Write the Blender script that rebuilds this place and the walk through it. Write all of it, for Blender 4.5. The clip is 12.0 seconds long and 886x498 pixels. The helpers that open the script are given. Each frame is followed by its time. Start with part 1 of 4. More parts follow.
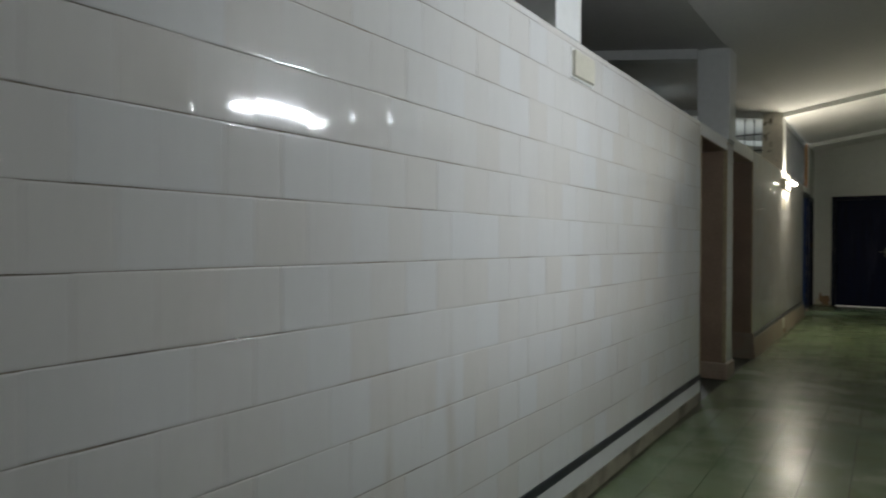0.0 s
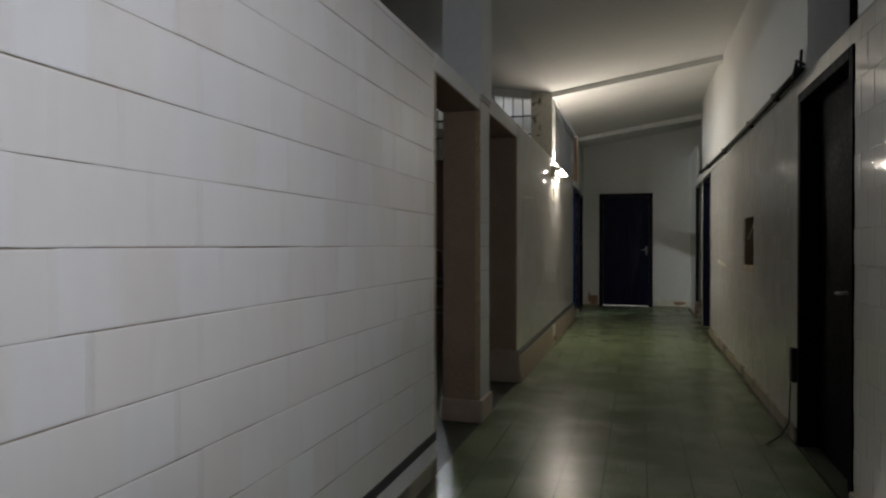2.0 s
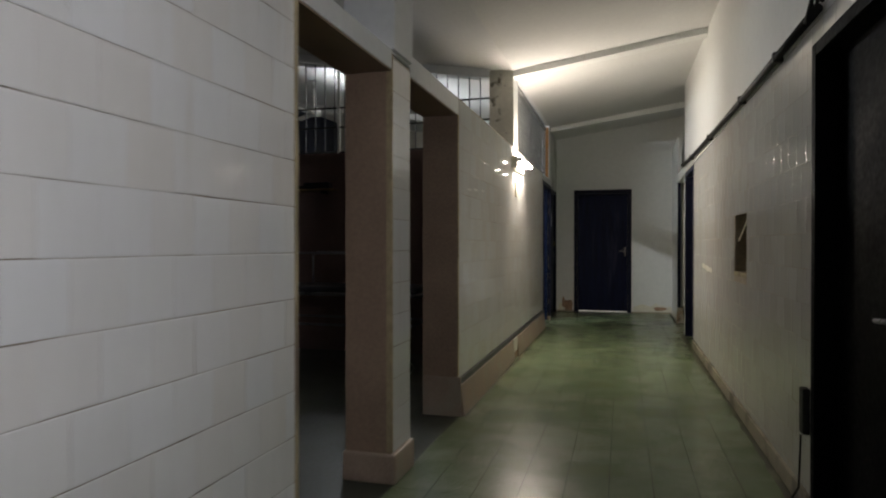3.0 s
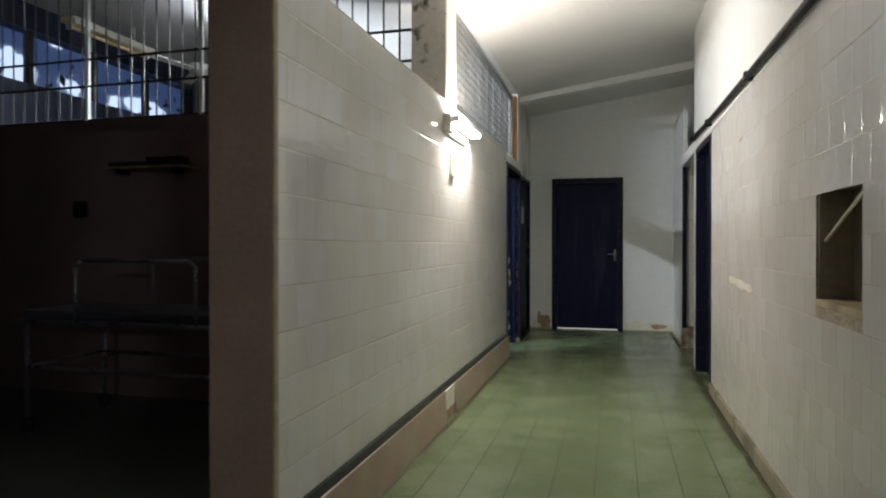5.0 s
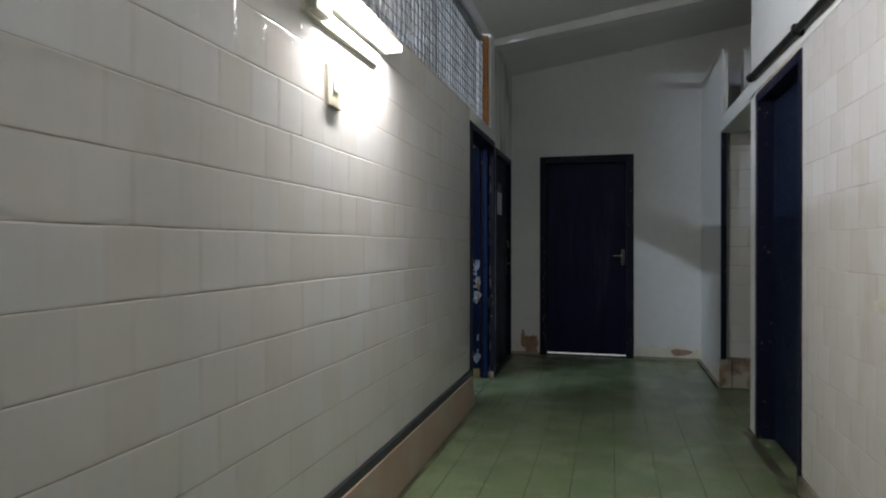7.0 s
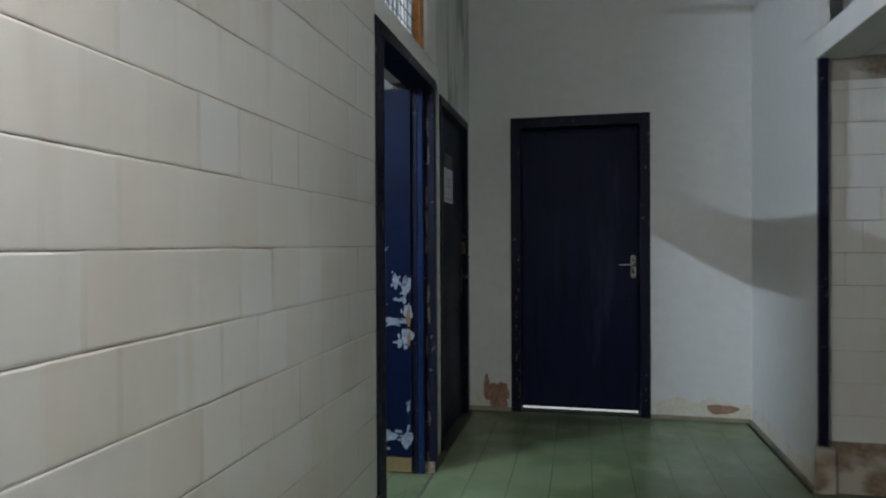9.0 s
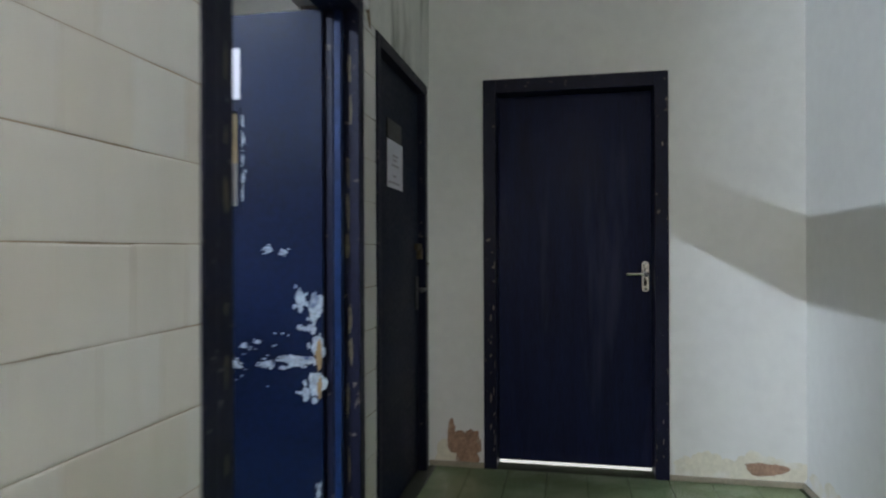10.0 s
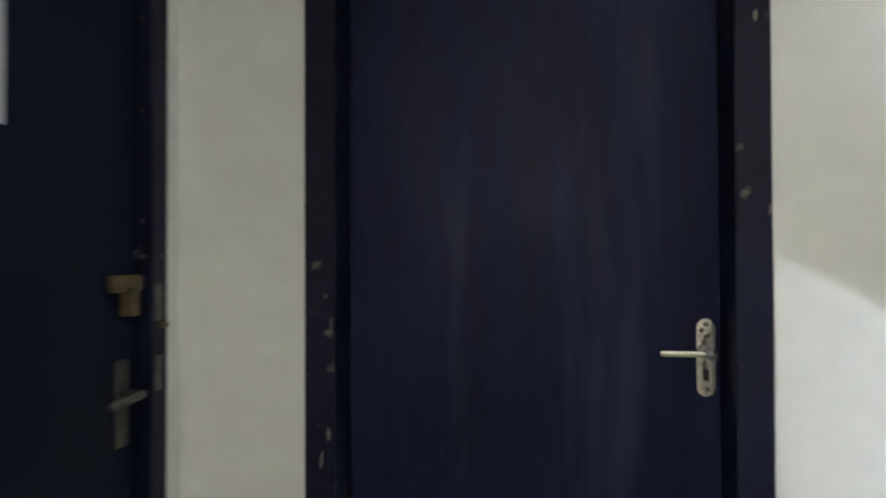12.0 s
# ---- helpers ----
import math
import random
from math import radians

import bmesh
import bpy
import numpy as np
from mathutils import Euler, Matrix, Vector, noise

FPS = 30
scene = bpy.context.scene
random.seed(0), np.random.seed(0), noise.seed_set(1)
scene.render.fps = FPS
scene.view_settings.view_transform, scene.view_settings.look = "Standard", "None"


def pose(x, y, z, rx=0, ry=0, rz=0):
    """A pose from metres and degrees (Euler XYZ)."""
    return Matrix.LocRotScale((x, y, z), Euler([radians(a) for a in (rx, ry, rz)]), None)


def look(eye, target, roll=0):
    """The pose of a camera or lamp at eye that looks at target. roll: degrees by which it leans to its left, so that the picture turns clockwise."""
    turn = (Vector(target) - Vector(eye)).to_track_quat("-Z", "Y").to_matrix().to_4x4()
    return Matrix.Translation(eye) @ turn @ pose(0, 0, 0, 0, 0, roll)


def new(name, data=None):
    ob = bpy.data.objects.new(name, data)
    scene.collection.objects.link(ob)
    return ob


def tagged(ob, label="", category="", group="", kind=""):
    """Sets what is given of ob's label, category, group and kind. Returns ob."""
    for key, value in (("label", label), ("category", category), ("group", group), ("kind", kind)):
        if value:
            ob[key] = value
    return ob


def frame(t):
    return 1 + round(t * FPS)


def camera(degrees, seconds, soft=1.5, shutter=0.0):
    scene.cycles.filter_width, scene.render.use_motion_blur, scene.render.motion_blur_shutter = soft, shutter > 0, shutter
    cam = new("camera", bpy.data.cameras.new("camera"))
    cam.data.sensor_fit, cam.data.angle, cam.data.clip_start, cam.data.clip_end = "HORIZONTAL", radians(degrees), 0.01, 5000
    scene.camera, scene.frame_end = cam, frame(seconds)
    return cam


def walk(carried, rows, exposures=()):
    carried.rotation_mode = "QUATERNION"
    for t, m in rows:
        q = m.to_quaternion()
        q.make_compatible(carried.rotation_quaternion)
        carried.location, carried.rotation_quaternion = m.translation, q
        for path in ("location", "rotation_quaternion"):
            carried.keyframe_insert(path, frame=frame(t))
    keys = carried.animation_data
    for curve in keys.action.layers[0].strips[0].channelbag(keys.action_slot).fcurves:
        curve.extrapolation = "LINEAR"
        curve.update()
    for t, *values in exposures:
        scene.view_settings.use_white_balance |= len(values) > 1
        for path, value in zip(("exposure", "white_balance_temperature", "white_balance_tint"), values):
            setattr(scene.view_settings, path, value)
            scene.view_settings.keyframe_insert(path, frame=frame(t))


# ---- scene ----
cam = camera(70.0, 12.0, soft=2.0, shutter=0.5)
PATH = [
    (0, (1.168, 0.225, 1.207), (0.017, 1.861, 1.188), 0.2),
    (0.5, (1.047, 0.691, 1.192), (0.058, 2.429, 1.177), 0.0),
    (1, (0.956, 1.224, 1.174), (0.138, 3.049, 1.16), 0.1),
    (1.5, (0.935, 1.708, 1.177), (0.233, 3.581, 1.164), 0.1),
    (2, (0.981, 2.246, 1.157), (0.391, 4.157, 1.145), 0.0),
    (2.5, (1.041, 2.766, 1.159), (0.481, 4.686, 1.148), 0.1),
    (3, (1.084, 3.322, 1.18), (0.539, 5.246, 1.166), -0.0),
    (5, (1.113, 5.597, 1.194), (0.592, 7.528, 1.182), -0.0),
    (5.5, (1.106, 6.134, 1.185), (0.596, 8.068, 1.172), -0.2),
    (6, (1.061, 6.707, 1.187), (0.546, 8.639, 1.177), -0.2),
    (6.5, (1.036, 7.231, 1.155), (0.529, 9.166, 1.15), 0.0),
    (7, (1.001, 7.783, 1.168), (0.49, 9.717, 1.16), -0.0),
    (9, (0.764, 10.043, 1.22), (0.339, 11.997, 1.205), -0.3),
    (9.5, (0.712, 10.586, 1.237), (0.283, 12.539, 1.232), -0.1),
    (10, (0.728, 11.193, 1.2), (0.338, 13.154, 1.203), -0.2),
    (10.5, (0.717, 11.729, 1.234), (0.366, 13.698, 1.226), 0.0),
    (11, (0.753, 12.28, 1.229), (0.422, 14.253, 1.231), -0.1),
    (11.5, (0.801, 12.779, 1.25), (0.456, 14.749, 1.275), -0.2),
    (12, (0.793, 13.307, 1.269), (0.475, 15.281, 1.296), -0.2),
]
EXPOSURES = [(0.0, -1.05, 6430, 6), (1.0, -1.35, 6280, 9), (2.0, -1.2, 6420, 14), (2.5, -1.0, 6500, 15), (3.0, -0.55, 6500, 15), (5.0, 0.0, 6100, 14), (6.0, -0.25, 5880, 15), (7.0, -0.68, 5650, 16), (9.0, -0.08, 5600, 15), (9.5, 0.22, 5580, 16), (10.0, 0.7, 5750, 15), (10.5, 1.15, 5950, 16), (11.0, 1.38, 6050, 16), (12.0, 1.47, 6130, 16)]
walk(cam, [(t, look(eye, target, roll)) for t, eye, target, roll in PATH], EXPOSURES)

# ---- light levels ----
TUBE_CORRIDOR, TUBE_ENTRY, TUBE_SIDE_ROOM, DUSK = 500.0, 720.0, 1150.0, 0.16

world = bpy.data.worlds.new("dusk")
scene.world = world
world.use_nodes = True
world.node_tree.nodes["Background"].inputs["Color"].default_value = (0.10, 0.17, 0.36, 1)
world.node_tree.nodes["Background"].inputs["Strength"].default_value = 0.05


# ---- materials ----
def material(name, colour, rough=0.6, metal=0.0, spread=0.12, scale=6.0, fine=60.0, bump=0.15, dirt=None, dirt_amount=0.0, per_piece=0.0, coat=0.0, wave=0.0, stretch=(1, 1, 1), shine=0.5, swell=0.003, hue=0.0):
    """Two scales of variation in colour, gloss and relief; dirt blends a second colour in patches."""
    m = bpy.data.materials.new(name)
    m.use_nodes = True
    nt = m.node_tree
    n, l = nt.nodes, nt.links
    b = n["Principled BSDF"]
    b.inputs["Metallic"].default_value = metal
    b.inputs["Coat Weight"].default_value = coat
    b.inputs["Specular IOR Level"].default_value = shine
    b.inputs["Coat Roughness"].default_value = 0.08
    geo = n.new("ShaderNodeNewGeometry")
    sc = n.new("ShaderNodeVectorMath")
    sc.operation = "MULTIPLY"
    sc.inputs[1].default_value = stretch
    l.new(geo.outputs["Position"], sc.inputs[0])

    def noisy(size, detail=4.0):
        t = n.new("ShaderNodeTexNoise")
        t.inputs["Scale"].default_value = size
        t.inputs["Detail"].default_value = detail
        l.new(sc.outputs[0], t.inputs["Vector"])
        return t

    big, small = noisy(scale), noisy(fine, 3.0)
    add = n.new("ShaderNodeMath")
    add.operation = "ADD"
    l.new(big.outputs["Fac"], add.inputs[0])
    l.new(small.outputs["Fac"], add.inputs[1])
    total = add
    if per_piece:
        info = n.new("ShaderNodeObjectInfo")
        one = n.new("ShaderNodeMath")
        one.operation = "ADD"
        l.new(info.outputs["Random"], one.inputs[0])
        l.new(geo.outputs["Random Per Island"], one.inputs[1])
        frac = n.new("ShaderNodeMath")
        frac.operation = "FRACT"
        l.new(one.outputs[0], frac.inputs[0])
        mul = n.new("ShaderNodeMath")
        mul.operation = "MULTIPLY_ADD"
        mul.inputs[1].default_value = per_piece
        l.new(frac.outputs[0], mul.inputs[0])
        l.new(add.outputs[0], mul.inputs[2])
        total = mul
    ramp = n.new("ShaderNodeMapRange")
    ramp.inputs["From Min"].default_value = 0.7
    ramp.inputs["From Max"].default_value = 1.3 + per_piece
    ramp.inputs["To Min"].default_value = 1 - spread
    ramp.inputs["To Max"].default_value = 1 + spread
    l.new(total.outputs[0], ramp.inputs["Value"])
    tint = n.new("ShaderNodeVectorMath")
    tint.operation = "SCALE"
    tint.inputs[0].default_value = colour
    l.new(ramp.outputs[0], tint.inputs["Scale"])
    last = tint.outputs[0]
    if per_piece and hue:
        cast = n.new("ShaderNodeMix")
        cast.data_type = "RGBA"
        cast.inputs["A"].default_value = (1 + hue, 1 + 0.3 * hue, 1 - hue, 1)
        cast.inputs["B"].default_value = (1 - hue, 1, 1 + hue, 1)
        l.new(frac.outputs[0], cast.inputs["Factor"])
        both = n.new("ShaderNodeVectorMath")
        both.operation = "MULTIPLY"
        l.new(last, both.inputs[0])
        l.new(cast.outputs["Result"], both.inputs[1])
        last = both.outputs[0]
    if dirt:
        spots = noisy(scale * 0.55, 8.0)
        edge = n.new("ShaderNodeMapRange")
        edge.inputs["From Min"].default_value = 0.62 - 0.25 * dirt_amount
        edge.inputs["From Max"].default_value = 0.74 - 0.25 * dirt_amount
        l.new(spots.outputs["Fac"], edge.inputs["Value"])
        mix = n.new("ShaderNodeMix")
        mix.data_type = "RGBA"
        l.new(edge.outputs[0], mix.inputs["Factor"])
        l.new(last, mix.inputs["A"])
        mix.inputs["B"].default_value = (*dirt, 1)
        last = mix.outputs["Result"]
    l.new(last, b.inputs["Base Color"])
    gloss = n.new("ShaderNodeMapRange")
    gloss.inputs["From Min"].default_value, gloss.inputs["From Max"].default_value = 0.6, 1.4
    gloss.inputs["To Min"].default_value, gloss.inputs["To Max"].default_value = rough * 0.75, min(1.0, rough * 1.25)
    l.new(add.outputs[0], gloss.inputs["Value"])
    l.new(gloss.outputs[0], b.inputs["Roughness"])
    if bump:
        bp = n.new("ShaderNodeBump")
        bp.inputs["Strength"].default_value = bump
        bp.inputs["Distance"].default_value = 0.002
        l.new(small.outputs["Fac"], bp.inputs["Height"])
        if wave:
            slow = noisy(wave, 1.0)
            bw = n.new("ShaderNodeBump")
            bw.inputs["Strength"].default_value = 0.5
            bw.inputs["Distance"].default_value = swell
            l.new(slow.outputs["Fac"], bw.inputs["Height"])
            l.new(bw.outputs[0], bp.inputs["Normal"])
        l.new(bp.outputs[0], b.inputs["Normal"])
    return m


def glowing(name, colour, strength):
    m = bpy.data.materials.new(name)
    m.use_nodes = True
    b = m.node_tree.nodes["Principled BSDF"]
    b.inputs["Base Color"].default_value = (0.8, 0.8, 0.8, 1)
    b.inputs["Emission Color"].default_value = (*colour, 1)
    b.inputs["Emission Strength"].default_value = strength
    return m


GLAZE = material("glazed_tile", (0.715, 0.705, 0.675), 0.06, spread=0.065, scale=2.2, fine=14, bump=0.02, per_piece=1.0, wave=1.6, swell=0.0006, stretch=(5, 5, 0.7), dirt=(0.65, 0.625, 0.57), dirt_amount=-0.05, shine=0.75, hue=0.022)
STAINED = material("stained_glazed_tile", (0.635, 0.62, 0.59), 0.06, spread=0.08, scale=2.0, fine=14, bump=0.02, per_piece=1.0, wave=1.6, swell=0.0006, stretch=(2.5, 2.5, 1.4), dirt=(0.565, 0.53, 0.46), dirt_amount=0.0, shine=0.75, hue=0.015)
GROUT = material("grout", (0.28, 0.245, 0.19), 0.9, spread=0.6, scale=3, fine=90, dirt=(0.52, 0.50, 0.45), dirt_amount=0.42)
PALE_GROUT = material("pale_grout", (0.37, 0.31, 0.235), 0.9, spread=0.6, scale=3, fine=90, dirt=(0.56, 0.53, 0.47), dirt_amount=0.42)
PAINT = material("white_wall_paint", (0.71, 0.72, 0.70), 0.55, spread=0.05, scale=1.3, fine=18, bump=0.10)
DAMP = material("damp_white_paint", (0.72, 0.73, 0.71), 0.55, spread=0.04, scale=1.0, fine=16, bump=0.08, dirt=(0.62, 0.61, 0.55), dirt_amount=0.12)
MOULDY = material("mould_stained_paint", (0.62, 0.63, 0.58), 0.7, spread=0.14, scale=5, fine=50, bump=0.3, stretch=(1.6, 1.6, 0.45), dirt=(0.27, 0.28, 0.24), dirt_amount=0.28)
SPOTTED = material("mould_spotted_paint", (0.56, 0.54, 0.47), 0.7, spread=0.10, scale=20, fine=60, bump=0.3, dirt=(0.09, 0.075, 0.05), dirt_amount=0.22)
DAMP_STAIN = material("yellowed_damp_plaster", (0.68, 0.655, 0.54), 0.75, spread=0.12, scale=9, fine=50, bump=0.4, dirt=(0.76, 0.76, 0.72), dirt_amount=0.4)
OLD_FILLER = material("old_filler", (0.09, 0.08, 0.05), 0.7, spread=0.5, scale=30)
TAPE = material("yellowed_tape_residue", (0.45, 0.42, 0.345), 0.35, spread=0.2, scale=12, dirt=(0.55, 0.53, 0.48), dirt_amount=0.3)
CEIL = material("ceiling_paint", (0.68, 0.675, 0.655), 0.8, spread=0.05, scale=0.8, fine=25, bump=0.3)
BROWN = material("brown_gloss_paint", (0.285, 0.20, 0.14), 0.4, spread=0.14, scale=4, fine=50)
DARK_BROWN = material("dark_brown_paint", (0.165, 0.108, 0.094), 0.45, spread=0.15, scale=2, fine=40)
PLINTH = material("pink_terrazzo_plinth", (0.35, 0.265, 0.20), 0.4, spread=0.2, scale=5, fine=120, dirt=(0.36, 0.315, 0.24), dirt_amount=0.45)
PLINTH_GREY = material("worn_cement_plinth", (0.30, 0.27, 0.20), 0.55, spread=0.2, scale=6, fine=80, dirt=(0.12, 0.11, 0.08), dirt_amount=0.4)
STRIPE = material("dark_blue_stripe_paint", (0.02, 0.022, 0.032), 0.35, spread=0.2, scale=8)
FLOOR = material("green_cement_tile", (0.163, 0.213, 0.113), 0.27, spread=0.12, scale=1.6, fine=170, bump=0.03, per_piece=0.5, wave=2.0, swell=0.0012, shine=0.65, hue=0.03)
# darker copy of the green floor; the ward's dimness is put into its colour
WARD_FLOOR = material("ward_cement_tile_dimness_in_colour", (0.06, 0.066, 0.047), 0.5, spread=0.2, scale=3, fine=40, bump=0.05, dirt=(0.05, 0.05, 0.04), dirt_amount=0.3)
JOINT = material("floor_joint", (0.04, 0.048, 0.028), 0.9, spread=0.6, scale=3, shine=0.1)
NAVY = material("navy_door_paint", (0.0055, 0.0088, 0.036), 0.5, spread=0.4, scale=3, fine=30, bump=0.12, stretch=(5, 5, 0.5), shine=0.14, dirt=(0.022, 0.025, 0.058), dirt_amount=0.3)
NAVY_FRAME = material("navy_frame_paint", (0.006, 0.0075, 0.022), 0.45, spread=0.2, scale=45, fine=90, bump=0.2, dirt=(0.20, 0.18, 0.15), dirt_amount=-0.10, shine=0.18)
BLUE = material("royal_blue_door_paint", (0.0012, 0.0054, 0.025), 0.5, spread=0.35, scale=3, fine=40, bump=0.15, shine=0.12)
BLUE_TRIM = material("bright_blue_stop_paint", (0.006, 0.020, 0.075), 0.45, spread=0.3, scale=6, fine=60, bump=0.15, shine=0.2)
SLATE = material("slate_blue_door_paint", (0.006, 0.010, 0.026), 0.5, spread=0.25, scale=3, fine=40, shine=0.12)
NEAR_BLACK = material("near_black_doorway_fill", (0.0018, 0.0018, 0.0026), 0.6, spread=0.3, scale=4, fine=40, shine=0.03)
TARNISHED = material("tarnished_lock_metal", (0.10, 0.10, 0.09), 0.5, metal=0.6, spread=0.5, scale=40, fine=120)
RUST_STAIN = material("brown_rust_stain", (0.16, 0.115, 0.055), 0.7, spread=0.5, scale=18, fine=70)
RUST = material("dull_rusty_brass", (0.10, 0.07, 0.03), 0.6, spread=0.5, scale=40)
CHIP = material("bare_white_undercoat", (0.25, 0.29, 0.34), 0.7, spread=0.45, scale=35, fine=140, dirt=(0.05, 0.07, 0.14), dirt_amount=0.1)
FRAME_CHIP = material("nicked_undercoat", (0.16, 0.14, 0.115), 0.7, spread=0.5, scale=40, fine=120)
OLD_WOOD = material("old_bare_wood", (0.20, 0.135, 0.06), 0.75, spread=0.4, scale=14, fine=80, bump=0.3)
PALE_WOOD = material("yellowish_bare_wood", (0.20, 0.145, 0.055), 0.7, spread=0.3, scale=10, fine=70, bump=0.3, stretch=(0.5, 4, 4))
RAW_WOOD = material("raw_orange_wood", (0.42, 0.19, 0.055), 0.7, spread=0.3, scale=8)
BRICKY = material("exposed_brick_plaster", (0.33, 0.21, 0.14), 0.9, spread=0.35, scale=12, fine=60, bump=0.6, dirt=(0.5, 0.45, 0.37), dirt_amount=0.4)
CRUMBLE = material("crumbling_plaster", (0.25, 0.19, 0.135), 0.9, spread=0.45, scale=9, fine=45, bump=0.9, dirt=(0.50, 0.475, 0.41), dirt_amount=0.62)
OLIVE = material("olive_brown_paint", (0.22, 0.18, 0.115), 0.5, spread=0.2, scale=5, fine=40)
CHROME = material("worn_chrome", (0.74, 0.72, 0.66), 0.16, metal=1.0, spread=0.1, scale=20)
STEEL = material("dull_bed_steel", (0.24, 0.24, 0.25), 0.3, metal=0.8, spread=0.2)
IRON = material("grey_painted_iron", (0.36, 0.36, 0.34), 0.55, spread=0.25, scale=9)
GRILLE_IRON = material("grimy_grille_iron", (0.11, 0.115, 0.12), 0.5, spread=0.3, scale=9)
DARK_IRON = material("dark_painted_iron", (0.022, 0.021, 0.02), 0.55, spread=0.25, scale=9)
WHITE_METAL = material("white_enamel", (0.75, 0.75, 0.72), 0.35, spread=0.08)
BLACK = material("black_pvc", (0.010, 0.009, 0.009), 0.55, spread=0.3, shine=0.25)
CREAM = material("cream_plastic", (0.58, 0.56, 0.46), 0.4, spread=0.08)
GRIMY_CREAM = material("grimy_cream_plastic", (0.60, 0.57, 0.45), 0.45, spread=0.25, scale=14, fine=60, stretch=(1, 1, 0.4), dirt=(0.34, 0.30, 0.19), dirt_amount=0.25)
WORN_EDGE = material("worn_yellowish_edge", (0.36, 0.29, 0.17), 0.6, spread=0.3, scale=9, fine=60, stretch=(1, 1, 0.4), dirt=(0.20, 0.145, 0.10), dirt_amount=0.35)
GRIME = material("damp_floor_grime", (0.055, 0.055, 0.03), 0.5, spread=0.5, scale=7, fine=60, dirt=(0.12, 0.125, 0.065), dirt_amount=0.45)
SMEAR = material("dry_glue_smear", (0.62, 0.60, 0.55), 0.4, spread=0.12, scale=10, fine=40)
PALE = material("pale_cream_paint", (0.74, 0.73, 0.66), 0.7, spread=0.08)
YELLOW = material("cream_yellow_wall", (0.74, 0.58, 0.30), 0.7, spread=0.1)
GREY = material("grey_wall_paint", (0.46, 0.45, 0.41), 0.7, spread=0.1)
PAPER = material("white_paper", (0.60, 0.60, 0.66), 0.8, spread=0.05)
INK = material("print_ink", (0.36, 0.35, 0.39), 0.8)
SIGN = material("dark_brown_plate", (0.030, 0.024, 0.016), 0.4)
# dark grey puts the unlit look of closed-off rooms into the wall colour
DARK_ROOM = material("unlit_look_in_wall_colour", (0.10, 0.10, 0.105), 0.7)
NIGHT_BLUE = material("dark_blue_panel_paint", (0.012, 0.018, 0.045), 0.4)
MATTRESS = material("dark_vinyl_mattress", (0.05, 0.05, 0.055), 0.45)
LEAF = material("dusk_foliage", (0.03, 0.05, 0.02), 0.8)
GLASS = bpy.data.materials.new("window_glass")
GLASS.use_nodes = True
GLASS.node_tree.nodes["Principled BSDF"].inputs["Transmission Weight"].default_value = 1.0
GLASS.node_tree.nodes["Principled BSDF"].inputs["Roughness"].default_value = 0.02
TUBE_A = glowing("lit_tube_corridor", (1.0, 0.897, 0.742), TUBE_CORRIDOR)
TUBE_B = glowing("lit_tube_entry", (0.905, 0.925, 1.0), TUBE_ENTRY)
TUBE_C = glowing("lit_tube_side_room", (0.90, 0.98, 1.0), TUBE_SIDE_ROOM)
SKY = glowing("dusk_sky", (0.22, 0.40, 0.95), DUSK)
SKY_BRIGHT = glowing("bright_dusk_gap", (0.65, 0.80, 1.0), DUSK * 9)
DAY_GAP = glowing("light_under_door", (1.0, 0.95, 0.8), 0.5)


# ---- building helpers ----
def box(bm, x0, x1, y0, y1, z0, z1, bevel=0.0):
    r = bmesh.ops.create_cube(bm, size=1.0)
    vs = r["verts"]
    for v in vs:
        v.co = Vector((x0 + (v.co.x + 0.5) * (x1 - x0), y0 + (v.co.y + 0.5) * (y1 - y0), z0 + (v.co.z + 0.5) * (z1 - z0)))
    if bevel:
        es = list({e for v in vs for e in v.link_edges})
        bmesh.ops.bevel(bm, geom=es, offset=bevel, segments=2, affect="EDGES", profile=0.5)
    return bm


def boxes(*rows, bevel=0.0):
    bm = bmesh.new()
    for r in rows:
        box(bm, *r, bevel=bevel)
    return bm


def rod(bm, a, b, r, sides=10, r2=None):
    a, b = Vector(a), Vector(b)
    d = b - a
    m = Matrix.Translation((a + b) / 2) @ d.to_track_quat("Z", "Y").to_matrix().to_4x4()
    bmesh.ops.create_cone(bm, cap_ends=True, segments=sides, radius1=r, radius2=r if r2 is None else r2, depth=d.length, matrix=m)
    return bm


def rods(r, *ends, sides=10):
    bm = bmesh.new()
    for a, b in ends:
        rod(bm, a, b, r, sides)
    return bm


def mesh_of(name, bm, mat, smooth=False):
    me = bpy.data.meshes.new(name)
    bm.normal_update()
    bm.to_mesh(me)
    bm.free()
    me.materials.append(mat)
    if smooth:
        for p in me.polygons:
            p.use_smooth = True
    return me


def part(name, bm, mat, parent, label="", smooth=False):
    ob = new(name, mesh_of(name, bm, mat, smooth))
    ob.parent = parent
    ob.matrix_parent_inverse = parent.matrix_world.inverted() if not parent.parent else Matrix.Identity(4)
    return tagged(ob, label)


def thing(name, at, label, category, group="", kind=""):
    ob = new(name)
    ob.empty_display_size = 0.1
    ob.matrix_basis = Matrix.Translation(at)
    ob.matrix_world = Matrix.Translation(at)
    return tagged(ob, label, category, group, kind)


def solid(name, bm, mat, label, category, kind="structure", smooth=False):
    return tagged(new(name, mesh_of(name, bm, mat, smooth)), label, category, "", kind)


# ---- plan ----
R = 1.87            # corridor width; the tiled partition faces x = 0
END = 14.65         # end wall
DEEP = 0.25         # wall thickness at the ward openings
FRAMES = (2.72, 6.22, 9.80, 13.36)
WEST, BACK, EAST = -4.7, -7.0, 3.4
TILED = -1.2        # the tiles are laid from here on


def roof(x, y=9.8):
    return 2.97 + 0.15 * abs(x) + 0.012 * (y - 9.8)


